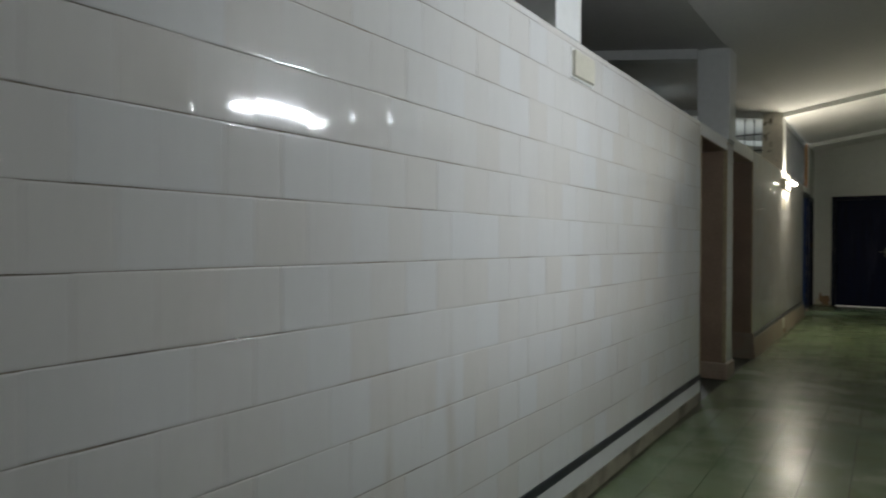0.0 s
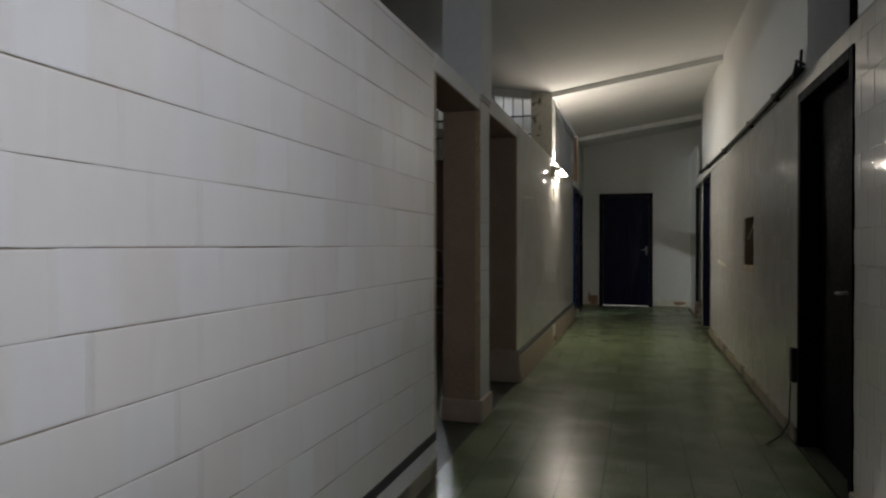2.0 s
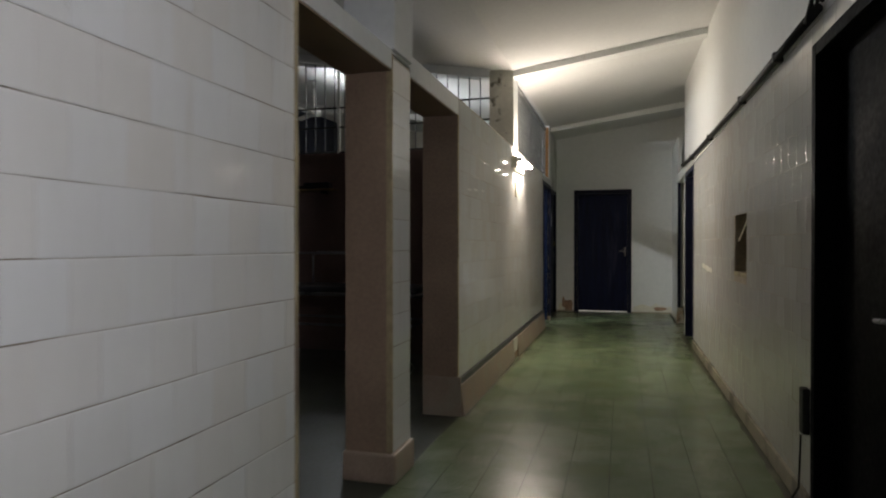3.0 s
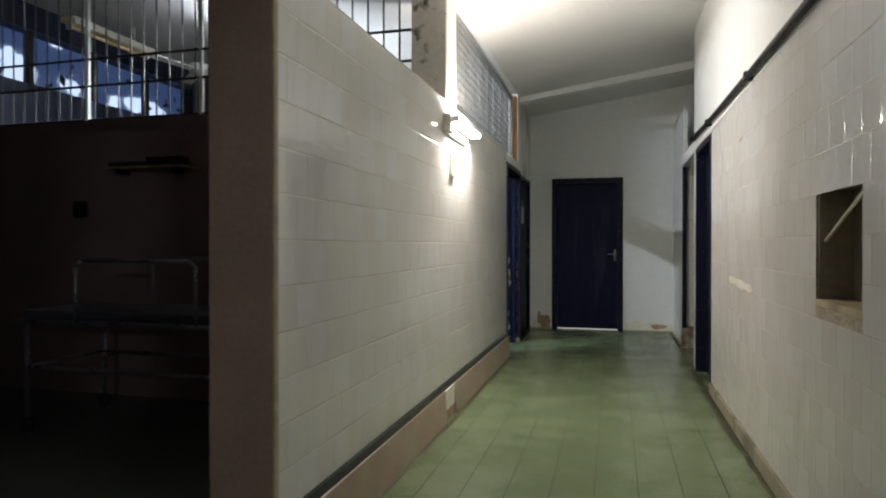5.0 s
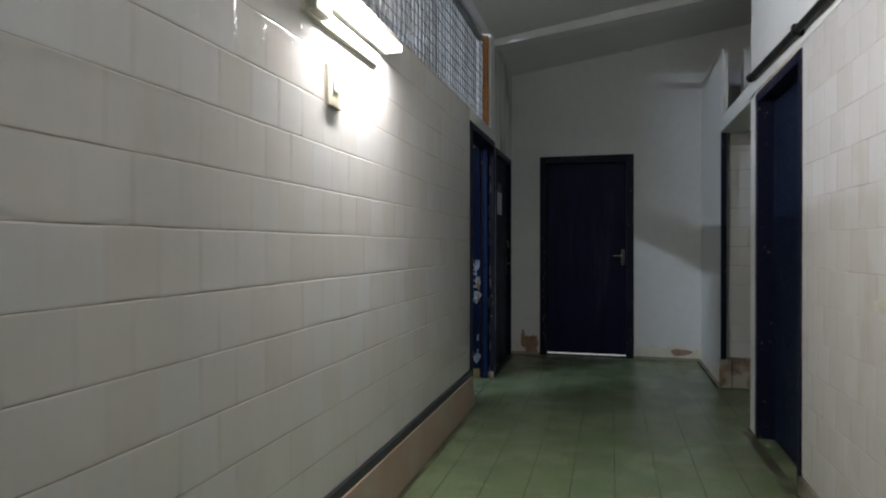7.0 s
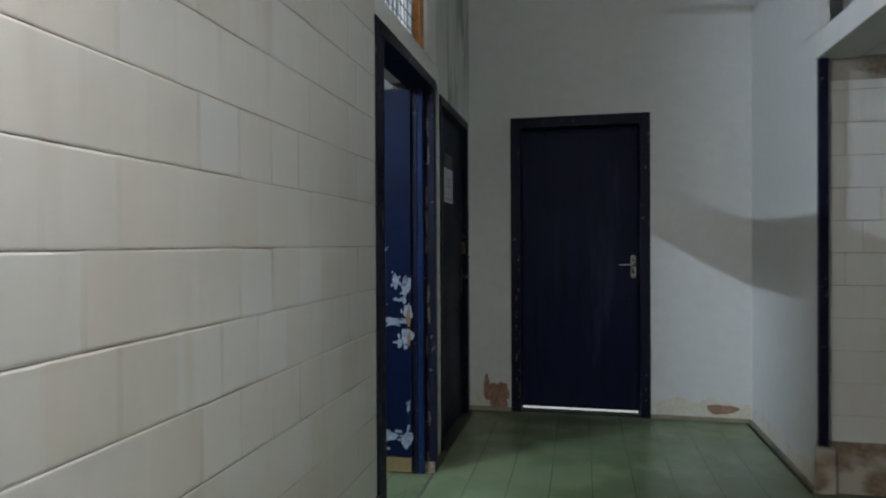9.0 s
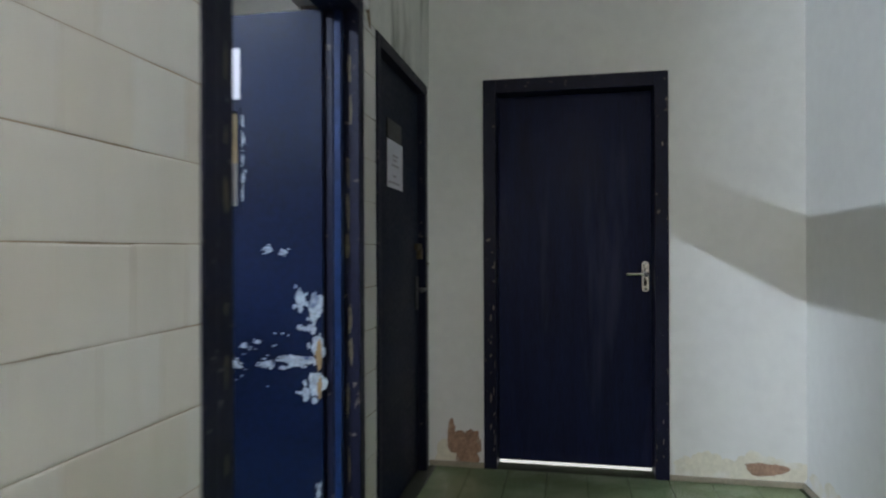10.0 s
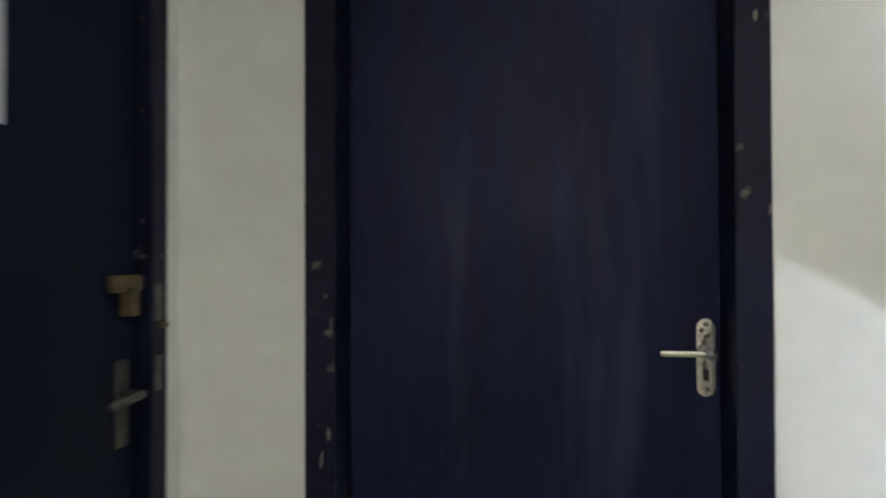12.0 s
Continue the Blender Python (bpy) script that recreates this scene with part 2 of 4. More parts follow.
# floor slab, ceiling
solid("floor", boxes((WEST - 0.2, EAST + 0.2, BACK - 0.2, END + 1.2, -0.2, -0.004)), JOINT, "dark joint bed of the corridor's tiled floor", "floor")


def ceiling_half(x0, x1):
    bm = bmesh.new()
    lo = [bm.verts.new((x, y, roof(x, y))) for x, y in ((x0, BACK - 0.2), (x1, BACK - 0.2), (x1, END + 1.2), (x0, END + 1.2))]
    hi = [bm.verts.new(v.co + Vector((0, 0, 0.15))) for v in lo]
    bm.faces.new(lo[::-1])
    bm.faces.new(hi)
    for i in range(4):
        bm.faces.new((lo[i], lo[(i + 1) % 4], hi[(i + 1) % 4], hi[i]))
    return bm


solid("ceiling", ceiling_half(0.0, EAST + 0.2), CEIL, "sloping off-white painted concrete ceiling over the corridor", "ceiling")
solid("ceiling_ward", ceiling_half(WEST - 0.2, 0.0), CEIL, "off-white ceiling rising over the side rooms", "ceiling")


def beam(y, x0, x1, drop, w, sag=0.0):
    """A shallow beam that follows the slope of the ceiling."""
    bm = bmesh.new()
    ring = []
    for x in (x0, x1):
        z = roof(x, y) - sag * max(x, 0)
        ring.append([bm.verts.new((x, yy, zz)) for yy, zz in ((y, z - drop), (y + w, z - drop), (y + w, z + 0.05), (y, z + 0.05))])
    a, b = ring
    bm.faces.new(a[::-1])
    bm.faces.new(b)
    for i in range(4):
        bm.faces.new((a[i], a[(i + 1) % 4], b[(i + 1) % 4], b[i]))
    bmesh.ops.recalc_face_normals(bm, faces=bm.faces)
    return bm


for i, y in enumerate(FRAMES):
    if i >= 2:
        solid(f"beam_{i + 1}", beam(y, 0.0, R if i == 2 else EAST, 0.06, 0.16, 0.0 if i == 2 else 0.015), PAINT, "shallow white concrete beam under the sloping ceiling", "beam")
    solid(f"beam_ward_{i + 1}", beam(y, WEST, -DEEP - 0.002, 0.09, 0.16), PAINT, "shallow white beam crossing the dim side room", "beam")

# ---- partition between ward and corridor ----
OP1, OP2 = (5.29, 6.235), (6.515, 7.53)
TOP1, TOP2 = 2.128, 2.19
wall_1 = solid("wall_ward_1", boxes((-DEEP, -0.003, BACK, OP1[0], 0, TOP1), (-DEEP, -0.006, OP1[0], OP1[1], 2.04, TOP1)), GROUT, "white glazed tile partition with dark grout lines", "wall")
wall_2 = solid("wall_ward_2", boxes((-DEEP, -0.0018, OP2[1], 12.35, 0, TOP2), (-DEEP, -0.006, OP2[0], OP2[1], 2.075, TOP2 - 0.01)), PALE_GROUT, "cream-white glazed tile partition beside the lamp", "wall")
# plastered caps and lintel faces
solid("trim_lintel_1", boxes((-DEEP - 0.002, 0.0, OP1[0] - 0.002, OP1[1], 2.038, TOP1 + 0.003)), PAINT, "thin white plastered lintel over the ward opening", "lintel")
solid("trim_lintel_2", boxes((-DEEP - 0.002, 0.0, OP2[0], OP2[1] + 0.002, 2.073, TOP2 - 0.004)), PAINT, "thin white plastered lintel over the second opening", "lintel")
# brown painted reveals
solid("reveal_1", boxes((-DEEP, -0.004, OP1[0], OP1[0] + 0.008, 0, 2.036)), BROWN, "brown painted reveal of the first ward opening", "wall")
solid("reveal_2", boxes((-DEEP, -0.004, OP2[1] - 0.012, OP2[1] - 0.002, 0.27, 2.071)), BROWN, "brown painted reveal of the second ward opening", "wall")
solid("reveal_2_foot", boxes((-DEEP, 0.022, OP2[1] - 0.016, OP2[1] - 0.002, 0.0, 0.27)), PLINTH, "reddish terrazzo foot of the reveal", "wall")

solid("trim_edge_1", boxes((-0.006, 0.0035, OP1[0] - 0.014, OP1[0] + 0.0095, 0.213, 2.036), bevel=0.003), WORN_EDGE, "worn yellowish edge of the tiled partition", "trim")
solid("trim_edge_2", boxes((-0.006, 0.0035, OP2[1] - 0.014, OP2[1] + 0.016, 0.272, 2.071), bevel=0.003), WORN_EDGE, "worn yellowish edge of the tiled partition", "trim")

solid("trim_soffit_1", boxes((-DEEP, -0.003, OP1[0] + 0.010, OP1[1] - 0.002, 2.029, 2.0365), bevel=0.001), BROWN, "brown painted underside of the first lintel", "lintel")
solid("trim_soffit_2", boxes((-DEEP, -0.003, OP2[0] + 0.002, OP2[1] - 0.016, 2.064, 2.0715), bevel=0.001), BROWN, "brown painted underside of the second lintel", "lintel")
solid("trim_pillar_cap", boxes((-DEEP, -0.001, OP1[1] + 0.001, OP2[0] - 0.001, 2.1165, TOP1), bevel=0.001), PAINT, "white plaster cap over the pillar", "lintel")

pillar = thing("pillar", (-0.12, 6.36, 0), "brown painted pillar with tiled face and red terrazzo foot", "pillar", kind="structure")
part("shaft", boxes((-DEEP, -0.008, OP1[1], OP2[0], 0.0, 2.115), bevel=0.004), BROWN, pillar)
pillar_face = part("face", boxes((-0.010, -0.006, OP1[1] + 0.006, OP2[0] - 0.002, 0.14, 2.11)), GROUT, pillar, "narrow white tiled face")
part("worn_edge", boxes((-0.030, 0.0022, OP1[1] - 0.0015, OP1[1] + 0.007, 0.155, 2.112), bevel=0.001), WORN_EDGE, pillar, "worn yellowish corner")
part("foot", boxes((-DEEP - 0.012, 0.02, OP1[1] - 0.014, OP2[0] + 0.01, 0.0, 0.15), bevel=0.012), PLINTH, pillar, "reddish terrazzo foot")

for i, y in enumerate(FRAMES):
    mat = SPOTTED if i == 2 else PAINT
    z0 = (TOP1, TOP1, TOP2, TOP2)[i]
    y0, y1 = (13.207, 13.40) if i == 3 else (y, y + 0.27)
    solid(f"column_{i + 1}", boxes((-DEEP, 0.0 if i != 1 else 0.02, y0, y1, z0 + 0.002, roof(0, y) + 0.02), bevel=0.004), mat, "white plastered column rising from the partition to the ceiling", "column")

# ---- right-hand wall ----
RD1, RD2, PASS = (5.38, 6.37), (11.08, 12.04), (12.20, 13.42)
W = 0.2
TILE_TOP_R = 2.12
right_rows = [
    (R + 0.003, R + W, BACK, RD1[0], 0, TILE_TOP_R),
    (R + 0.003, R + W, RD1[0], RD1[1], 2.03, TILE_TOP_R),
    (R + 0.003, R + W, RD1[1], 7.868, 0, TILE_TOP_R),
    (R + 0.003, R + W, 7.868, 8.345, 0, 0.985),
    (R + 0.003, R + W, 7.868, 8.345, 1.42, TILE_TOP_R),
    (R + 0.14, R + W, 7.868, 8.345, 0.985, 1.42),
    (R + 0.003, R + W, 8.345, RD2[0], 0, TILE_TOP_R),
    (R + 0.003, R + W, RD2[0], RD2[1], 2.10, TILE_TOP_R),
]
wall_right = solid("wall_right", boxes(*right_rows), PALE_GROUT, "white glazed tile wall with stains and dark joints", "wall")
solid("wall_right_upper", boxes((R - 0.002, R + W, BACK, RD1[0] - 0.05, TILE_TOP_R, roof(R) + 0.1), (R - 0.002, R + W, 6.17, 12.18, TILE_TOP_R, roof(R) + 0.1), (R - 0.002, R + W, RD1[0] - 0.05, 6.17, 2.88, roof(R) + 0.1)), PAINT, "smooth white painted upper wall above the tiles", "wall")
solid("wall_right_pier", boxes((R, R + W, RD2[1], PASS[0], 0, 2.12)), PAINT, "narrow white pier between door and side passage", "wall")
solid("lintel_passage", boxes((R, R + W, RD2[1], PASS[1], 2.10, 2.22), bevel=0.006), PAINT, "white plastered lintel over the side passage", "lintel")
solid("wall_corner", boxes((R + 0.022, R + 0.068, PASS[1], END, 0, 2.80)), DAMP, "white painted corner wall with damp stains", "wall")
solid("wall_passage_back", boxes((R + 0.03, EAST, PASS[1] + 0.04, PASS[1] + 0.2, 0.0, 2.12)), GROUT, "tiled back wall of the side passage", "wall")
solid("wall_passage_upper", boxes((2.35, EAST, 12.0, END, 2.80, 3.6), (R + W, EAST, PASS[1] + 0.06, PASS[1] + 0.2, 2.12, 2.8)), PAINT, "shaded white wall set back above the passage", "wall")
solid("wall_passage_near", boxes((R + W, EAST, PASS[0] - 0.15, PASS[0], 0.0, 3.6)), PAINT, "white near wall of the side passage", "wall")
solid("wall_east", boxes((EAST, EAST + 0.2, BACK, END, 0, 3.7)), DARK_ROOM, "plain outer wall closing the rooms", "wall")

# ---- end wall and the wall beside the far doors ----
FD = (0.268, 1.237, 2.13)
solid("wall_end", boxes((-0.3, FD[0], END, END + 0.2, 0, 3.7), (FD[1], EAST, END, END + 0.2, 0, 3.7), (FD[0], FD[1], END, END + 0.2, FD[2], 3.7)), DAMP, "white painted end wall with damp patches and peeling base", "wall")
LD, L2 = (12.35, 13.375, 2.10), (13.668, 14.597, 2.10)
XL = -0.04
solid("wall_far_left", boxes((XL - 0.2, XL - 0.006, LD[1], L2[0], 0, L2[2])), GROUT, "narrow tiled strip between two blue doors", "wall")
solid("column_3_face", boxes((0.0, 0.004, 9.81, 10.07, TOP2 + 0.004, 2.96)), PAINT, "white corridor face of the stained column", "column")
solid("wall_far_corner", boxes((XL - 0.2, XL, L2[1], END, 0, L2[2])), DAMP, "sliver of white wall in the corner", "wall")
solid("wall_over_doors", boxes((XL - 0.2, XL + 0.004, 13.401, END, TOP2, 3.3), (XL - 0.2, XL + 0.004, 13.456, END, L2[2], TOP2)), MOULDY, "grey mould-streaked plaster above the doors", "wall")
solid("lintel_far_left", boxes((-0.25, 0.0, LD[0], 13.455, LD[2], TOP2)), PAINT, "white lintel over the open blue door", "lintel")

# ---- closing walls of the side rooms ----
cross = solid("wall_cross", boxes((WEST, -DEEP, 9.8, 9.95, 0, 2.2)), DARK_BROWN, "dark brown painted wall across the dim ward", "wall")
solid("wall_west", boxes((WEST - 0.2, WEST, BACK, 10.0, 0, 3.9), (WEST - 0.2, WEST, 10.0, END + 1.2, 0, 2.86), (WEST - 0.2, WEST, 10.0, END + 1.2, 3.42, 3.9), (WEST - 0.2, WEST, 13.4, END + 1.2, 2.86, 3.42)), NIGHT_BLUE, "dark blue outer wall under a clerestory", "wall")
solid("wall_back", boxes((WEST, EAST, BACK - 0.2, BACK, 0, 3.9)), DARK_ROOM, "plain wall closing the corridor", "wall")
solid("wall_room_end", boxes((WEST, -0.3, END + 1.0, END + 1.2, 1.87, 2.5)), YELLOW, "cream-yellow end wall of the side room", "wall")
solid("wall_room_end_top", boxes((WEST, -0.3, END + 1.0, END + 1.2, 2.5, 3.9)), PALE, "pale upper end wall of the side room", "wall")
solid("wall_room_end_dado", boxes((WEST, -0.3, END + 0.99, END + 1.2, 0, 1.87)), GREY, "grey dado of the side room", "wall")
solid("wall_room_shut", boxes((-0.3, -0.25, END, END + 1.2, 0, 3.3)), PAINT, "plain wall closing the side room", "wall")
solid("wall_dark_door_room", boxes((R + W, EAST, RD1[0] - 0.6, RD1[0] - 0.5, 0, 3.6), (R + W, EAST, 6.9, 7.0, 0, 3.6)), DARK_ROOM, "room walls behind the dark doorway, coloured dark to look unlit", "wall")

# ---- plinths and stripes ----
solid("baseboard_ward_1", boxes((-0.02, 0.004, BACK, OP1[0], 0.085, 0.172)), PAINT, "white painted base band under the stripe", "baseboard")
solid("baseboard_ward_1_foot", boxes((-0.02, 0.010, BACK, OP1[0], 0.0, 0.085), bevel=0.004), PLINTH_GREY, "dirty cement foot along the wall", "baseboard")
solid("trim_stripe_1", boxes((-0.02, 0.006, BACK, OP1[0], 0.172, 0.212)), STRIPE, "narrow dark blue painted stripe", "stripe")
plinth = boxes((-0.02, 0.022, OP2[1] - 0.001, 9.70, 0.0, 0.213), (-0.02, 0.022, 9.95, 12.35, 0.0, 0.213), bevel=0.006)
for v in plinth.verts:
    if v.co.z < 0.05 and v.co.x > 0:
        v.co.x += 0.02
solid("baseboard_ward_2", plinth, PLINTH, "pinkish terrazzo plinth, broken at one spot", "baseboard")
solid("baseboard_patch", boxes((-0.02, 0.026, 9.70, 9.95, 0.075, 0.213), bevel=0.004), PALE, "pale plaster patch in the plinth", "baseboard")
solid("baseboard_gap", boxes((-0.02, 0.024, 9.70, 9.95, 0.0, 0.074), bevel=0.006), BRICKY, "broken brick showing under the patch", "baseboard")
solid("trim_stripe_2", boxes((-0.02, 0.016, OP2[1], 12.35, 0.214, 0.256)), STRIPE, "narrow dark blue painted stripe above the plinth", "stripe")
solid("baseboard_right", boxes((R - 0.016, R + 0.01, RD1[1] + 0.02, RD2[0], 0, 0.09), (R - 0.016, R + 0.01, BACK, RD1[0], 0, 0.09), bevel=0.005), PLINTH_GREY, "low worn cement plinth along the tiled wall", "baseboard")
solid("baseboard_end", boxes((XL, FD[0], END - 0.012, END, 0, 0.03), (FD[1], R, END - 0.012, END, 0, 0.03), (R, R + 0.012, PASS[1], END, 0, 0.03), bevel=0.004), PLINTH_GREY, "thin grimy skirting at the end wall", "baseboard")


# ---- doors ----
def door_y(name, x, y0, y1, top, mat, frame_mat, label, into, deep=0.035):
    """A door in a wall that runs along y; into: +1 if the wall's body lies towards +x."""
    d = thing(name, (x, (y0 + y1) / 2, 0), label, "door", kind="structure")
    xa, xb = sorted((x - 0.006 * into, x + 0.13 * into))
    part("jamb", boxes((xa, xb, y0, y0 + 0.055, 0, top), bevel=0.004), frame_mat, d)
    part("jamb", boxes((xa, xb, y1 - 0.055, y1, 0, top), bevel=0.004), frame_mat, d)
    part("head", boxes((xa, xb, y0 + 0.055, y1 - 0.055, top - 0.055, top), bevel=0.004), frame_mat, d)
    if mat:
        la, lb = sorted((x + deep * into, x + (deep + 0.04) * into))
        part("leaf", boxes((la, lb, y0 + 0.058, y1 - 0.058, 0.012, top - 0.058), bevel=0.003), mat, d)
    return d


# near-black, almost glossless leaf and frame fill this doorway
door_r1 = door_y("door_1", R, RD1[0], RD1[1], 2.03, NEAR_BLACK, NEAR_BLACK, "near-black leaf and frame filling a doorway, deep in its reveal", 1, 0.085)
part("lever", rods(0.009, ((R + 0.085, 5.67, 0.93), (R + 0.045, 5.67, 0.93)), ((R + 0.045, 5.66, 0.93), (R + 0.045, 5.80, 0.92))), STEEL, door_r1, "dull steel lever", True)
door_r2 = door_y("door_2", R, RD2[0], RD2[1], 2.10, SLATE, NAVY_FRAME, "closed dark navy door deep in the tiled wall", 1, 0.085)
door_l2 = door_y("door_3", XL, L2[0], L2[1], L2[2], SLATE, NAVY_FRAME, "closed slate-blue door with a paper notice", -1)
door_ld = door_y("door_4", 0.0, LD[0], LD[1], LD[2], None, NAVY_FRAME, "royal blue door standing open, paint worn off", -1)
part("lining", boxes((-0.20, -0.004, LD[0] + 0.056, LD[0] + 0.135, 0, LD[2] - 0.056), bevel=0.004), NAVY_FRAME, door_ld, "dark frame lining with chipped paint")
part("jamb_foot", boxes((-0.125, 0.003, LD[1] - 0.060, LD[1] + 0.002, 0.0, 0.062), bevel=0.006), CRUMBLE, door_ld, "crumbled brick at the jamb's foot")
part("stop", boxes((-0.112, -0.080, LD[1] - 0.085, LD[1] - 0.055, 0, LD[2] - 0.055), bevel=0.003), NAVY_FRAME, door_ld, "dark door stop")
part("bead", boxes((-0.079, -0.052, LD[1] - 0.083, LD[1] - 0.055, 0, LD[2] - 0.055), bevel=0.003), BLUE_TRIM, door_ld, "brighter blue bead beside the stop")


def leaf_open():
    """The leaf hangs at the far jamb and stands square to the wall; a peephole window is cut in it."""
    y0, y1 = LD[1] - 0.10, LD[1] - 0.065
    xr = -0.115
    xl = xr - 0.82
    px0, px1, pz0, pz1 = -0.655, -0.435, 1.36, 1.70
    rows = [(px1, xr, y0, y1, 0.088, 2.045), (xl, px0, y0, y1, 0.088, 2.045), (px0, px1, y0, y1, 0.088, pz0), (px0, px1, y0, y1, pz1, 2.045)]
    leaf = part("leaf", boxes(*rows), BLUE, door_ld, "royal blue leaf with chipped paint")
    part("bottom_rail", boxes((xl, xr, y0 + 0.002, y1 - 0.002, 0.008, 0.087), bevel=0.003), PALE_WOOD, door_ld, "bare yellowish wood along the leaf's foot")
    return leaf, (px0, px1, pz0, pz1), y0, y1, xr


leaf_ld, pane_box, ly0, ly1, lxr = leaf_open()
px0, px1, pz0, pz1 = pane_box
part("pane", boxes((px0, px1, (ly0 + ly1) / 2 - 0.002, (ly0 + ly1) / 2 + 0.002, pz0, pz1)), GLASS, door_ld, "clear peephole pane")
part("pane_bead", boxes((px0 - 0.012, px1 + 0.012, ly0 - 0.006, ly0, pz1, pz1 + 0.012), (px0 - 0.012, px1 + 0.012, ly0 - 0.006, ly0, pz0 - 0.012, pz0), (px0 - 0.012, px0, ly0 - 0.006, ly0, pz0, pz1), (px1, px1 + 0.012, ly0 - 0.006, ly0, pz0, pz1)), BLUE, door_ld, "blue bead round the pane")


def flake(bm, cx, cz, w, h, y, seed, axis="y"):
    """A ragged thin patch, proud of a face by under a millimetre."""
    rnd = random.Random(seed)
    k = 34
    ring = []
    waves = [(n, rnd.uniform(0, 6.28), rnd.uniform(0.4, 1.0) * 0.5 / n ** 0.7) for n in (2, 3, 5, 8)]
    for i in range(k):
        a = 2 * math.pi * i / k
        s = max(0.4, 0.86 + 0.5 * sum(g * math.sin(n * a + p) for n, p, g in waves) + rnd.uniform(-0.07, 0.07))
        u, v = cx + w / 2 * s * math.cos(a), cz + h / 2 * s * math.sin(a)
        ring.append(bm.verts.new((u, y, v) if axis == "y" else (y, u, v)))
    bm.faces.new(ring)
    return bm


# chips: across, height, width, height of patch
chips = [(-0.319, 1.204, 0.05, 0.03), (-0.259, 1.195, 0.036, 0.032), (-0.197, 1.03, 0.06, 0.085), (-0.14, 1.00, 0.075, 0.15), (-0.185, 0.926, 0.07, 0.026), (-0.534, 0.862, 0.06, 0.04), (-0.414, 0.859, 0.045, 0.022), (-0.463, 0.79, 0.10, 0.036),
         (-0.32, 0.798, 0.085, 0.032), (-0.20, 0.812, 0.16, 0.055), (-0.13, 0.86, 0.07, 0.12), (-0.135, 0.735, 0.085, 0.13), (-0.60, 0.78, 0.07, 0.016), (-0.655, 1.345, 0.05, 0.028), (-0.24, 0.20, 0.16, 0.05), (-0.135, 0.185, 0.07, 0.14), (-0.13, 0.36, 0.02, 0.08), (-0.30, 0.12, 0.10, 0.03), (-0.36, 0.875, 0.03, 0.02), (-0.20, 0.70, 0.03, 0.018), (-0.56, 0.785, 0.05, 0.014)]
for k, z in enumerate((1.40, 1.46, 1.53, 1.60, 1.67)):
    chips.append((-0.418 + 0.004 * (k % 2), z, 0.022, 0.055))
rnd_chip = random.Random(12)
for k in range(26):
    chips.append((rnd_chip.uniform(-0.62, -0.13), rnd_chip.choice((0.8, 0.86, 0.16, 0.72)) + rnd_chip.uniform(-0.05, 0.05), rnd_chip.uniform(0.008, 0.025), rnd_chip.uniform(0.004, 0.012)))
bm = bmesh.new()
for i, (cx, cz, w, h) in enumerate(chips):
    flake(bm, cx, cz, w * 0.8, h * 0.8, ly0 - 0.0012, 40 + i)
    for k in range(int(3 + 90 * max(w, h))):
        u, v = rnd_chip.uniform(-0.55, 0.55) * w, rnd_chip.uniform(-0.55, 0.55) * h
        g = rnd_chip.uniform(0.10, 0.34)
        if cx + u + w * g < lxr:
            flake(bm, cx + u, cz + v, w * g, h * g, ly0 - 0.0012 - 0.00002 * (k % 9), 300 + 40 * i + k)
part("paint_chips", bm, CHIP, door_ld, "bare white patches where paint flaked")
bm = bmesh.new()
flake(bm, -0.128, 0.835, 0.026, 0.13, ly0 - 0.002, 90)
flake(bm, -0.126, 0.72, 0.02, 0.10, ly0 - 0.002, 91)
part("bare_wood", bm, OLD_WOOD, door_ld, "raw brownish wood at the edge")

bm = bmesh.new()
worn = random.Random(21)
for k in range(9):
    flake(bm, LD[0] + 0.10, 0.25 + 0.17 * k + worn.uniform(-0.05, 0.05), worn.uniform(0.012, 0.03), worn.uniform(0.03, 0.10), -0.0028, 120 + k, axis="x")
for k in range(11):
    flake(bm, -0.034 + worn.uniform(-0.008, 0.008), 0.12 + 0.175 * k + worn.uniform(-0.05, 0.05), worn.uniform(0.010, 0.022), worn.uniform(0.05, 0.15), LD[1] - 0.0562, 500 + k)
part("worn_edge", bm, OLD_FILLER, door_ld, "olive filler showing through worn paint")

# end door
fd = thing("door_5", ((FD[0] + FD[1]) / 2, END, 0), "closed dark navy door with a chrome lever handle", "door", kind="structure")
ya, yb = END - 0.012, END + 0.14
part("jamb", boxes((FD[0], FD[0] + 0.07, ya, yb, 0, FD[2]), bevel=0.004), NAVY_FRAME, fd)
part("jamb", boxes((FD[1] - 0.07, FD[1], ya, yb, 0, FD[2]), bevel=0.004), NAVY_FRAME, fd)
part("head", boxes((FD[0] + 0.07, FD[1] - 0.07, ya, yb, FD[2] - 0.075, FD[2]), bevel=0.004), NAVY_FRAME, fd)
part("leaf", boxes((FD[0] + 0.074, FD[1] - 0.074, END + 0.085, END + 0.125, 0.03, FD[2] - 0.079), bevel=0.003), NAVY, fd, "smooth navy leaf, slightly scuffed")
part("gap_light", boxes((FD[0] + 0.074, FD[1] - 0.074, END + 0.11, END + 0.12, 0.004, 0.016)), DAY_GAP, fd, "strip of daylight under the door")
bm = bmesh.new()
nick = random.Random(77)
for k in range(15):
    flake(bm, FD[0] + nick.choice((0.040, 0.056, 0.062)), nick.uniform(0.08, 1.15), nick.uniform(0.004, 0.010), nick.uniform(0.012, 0.06), ya - 0.0012, 520 + k)
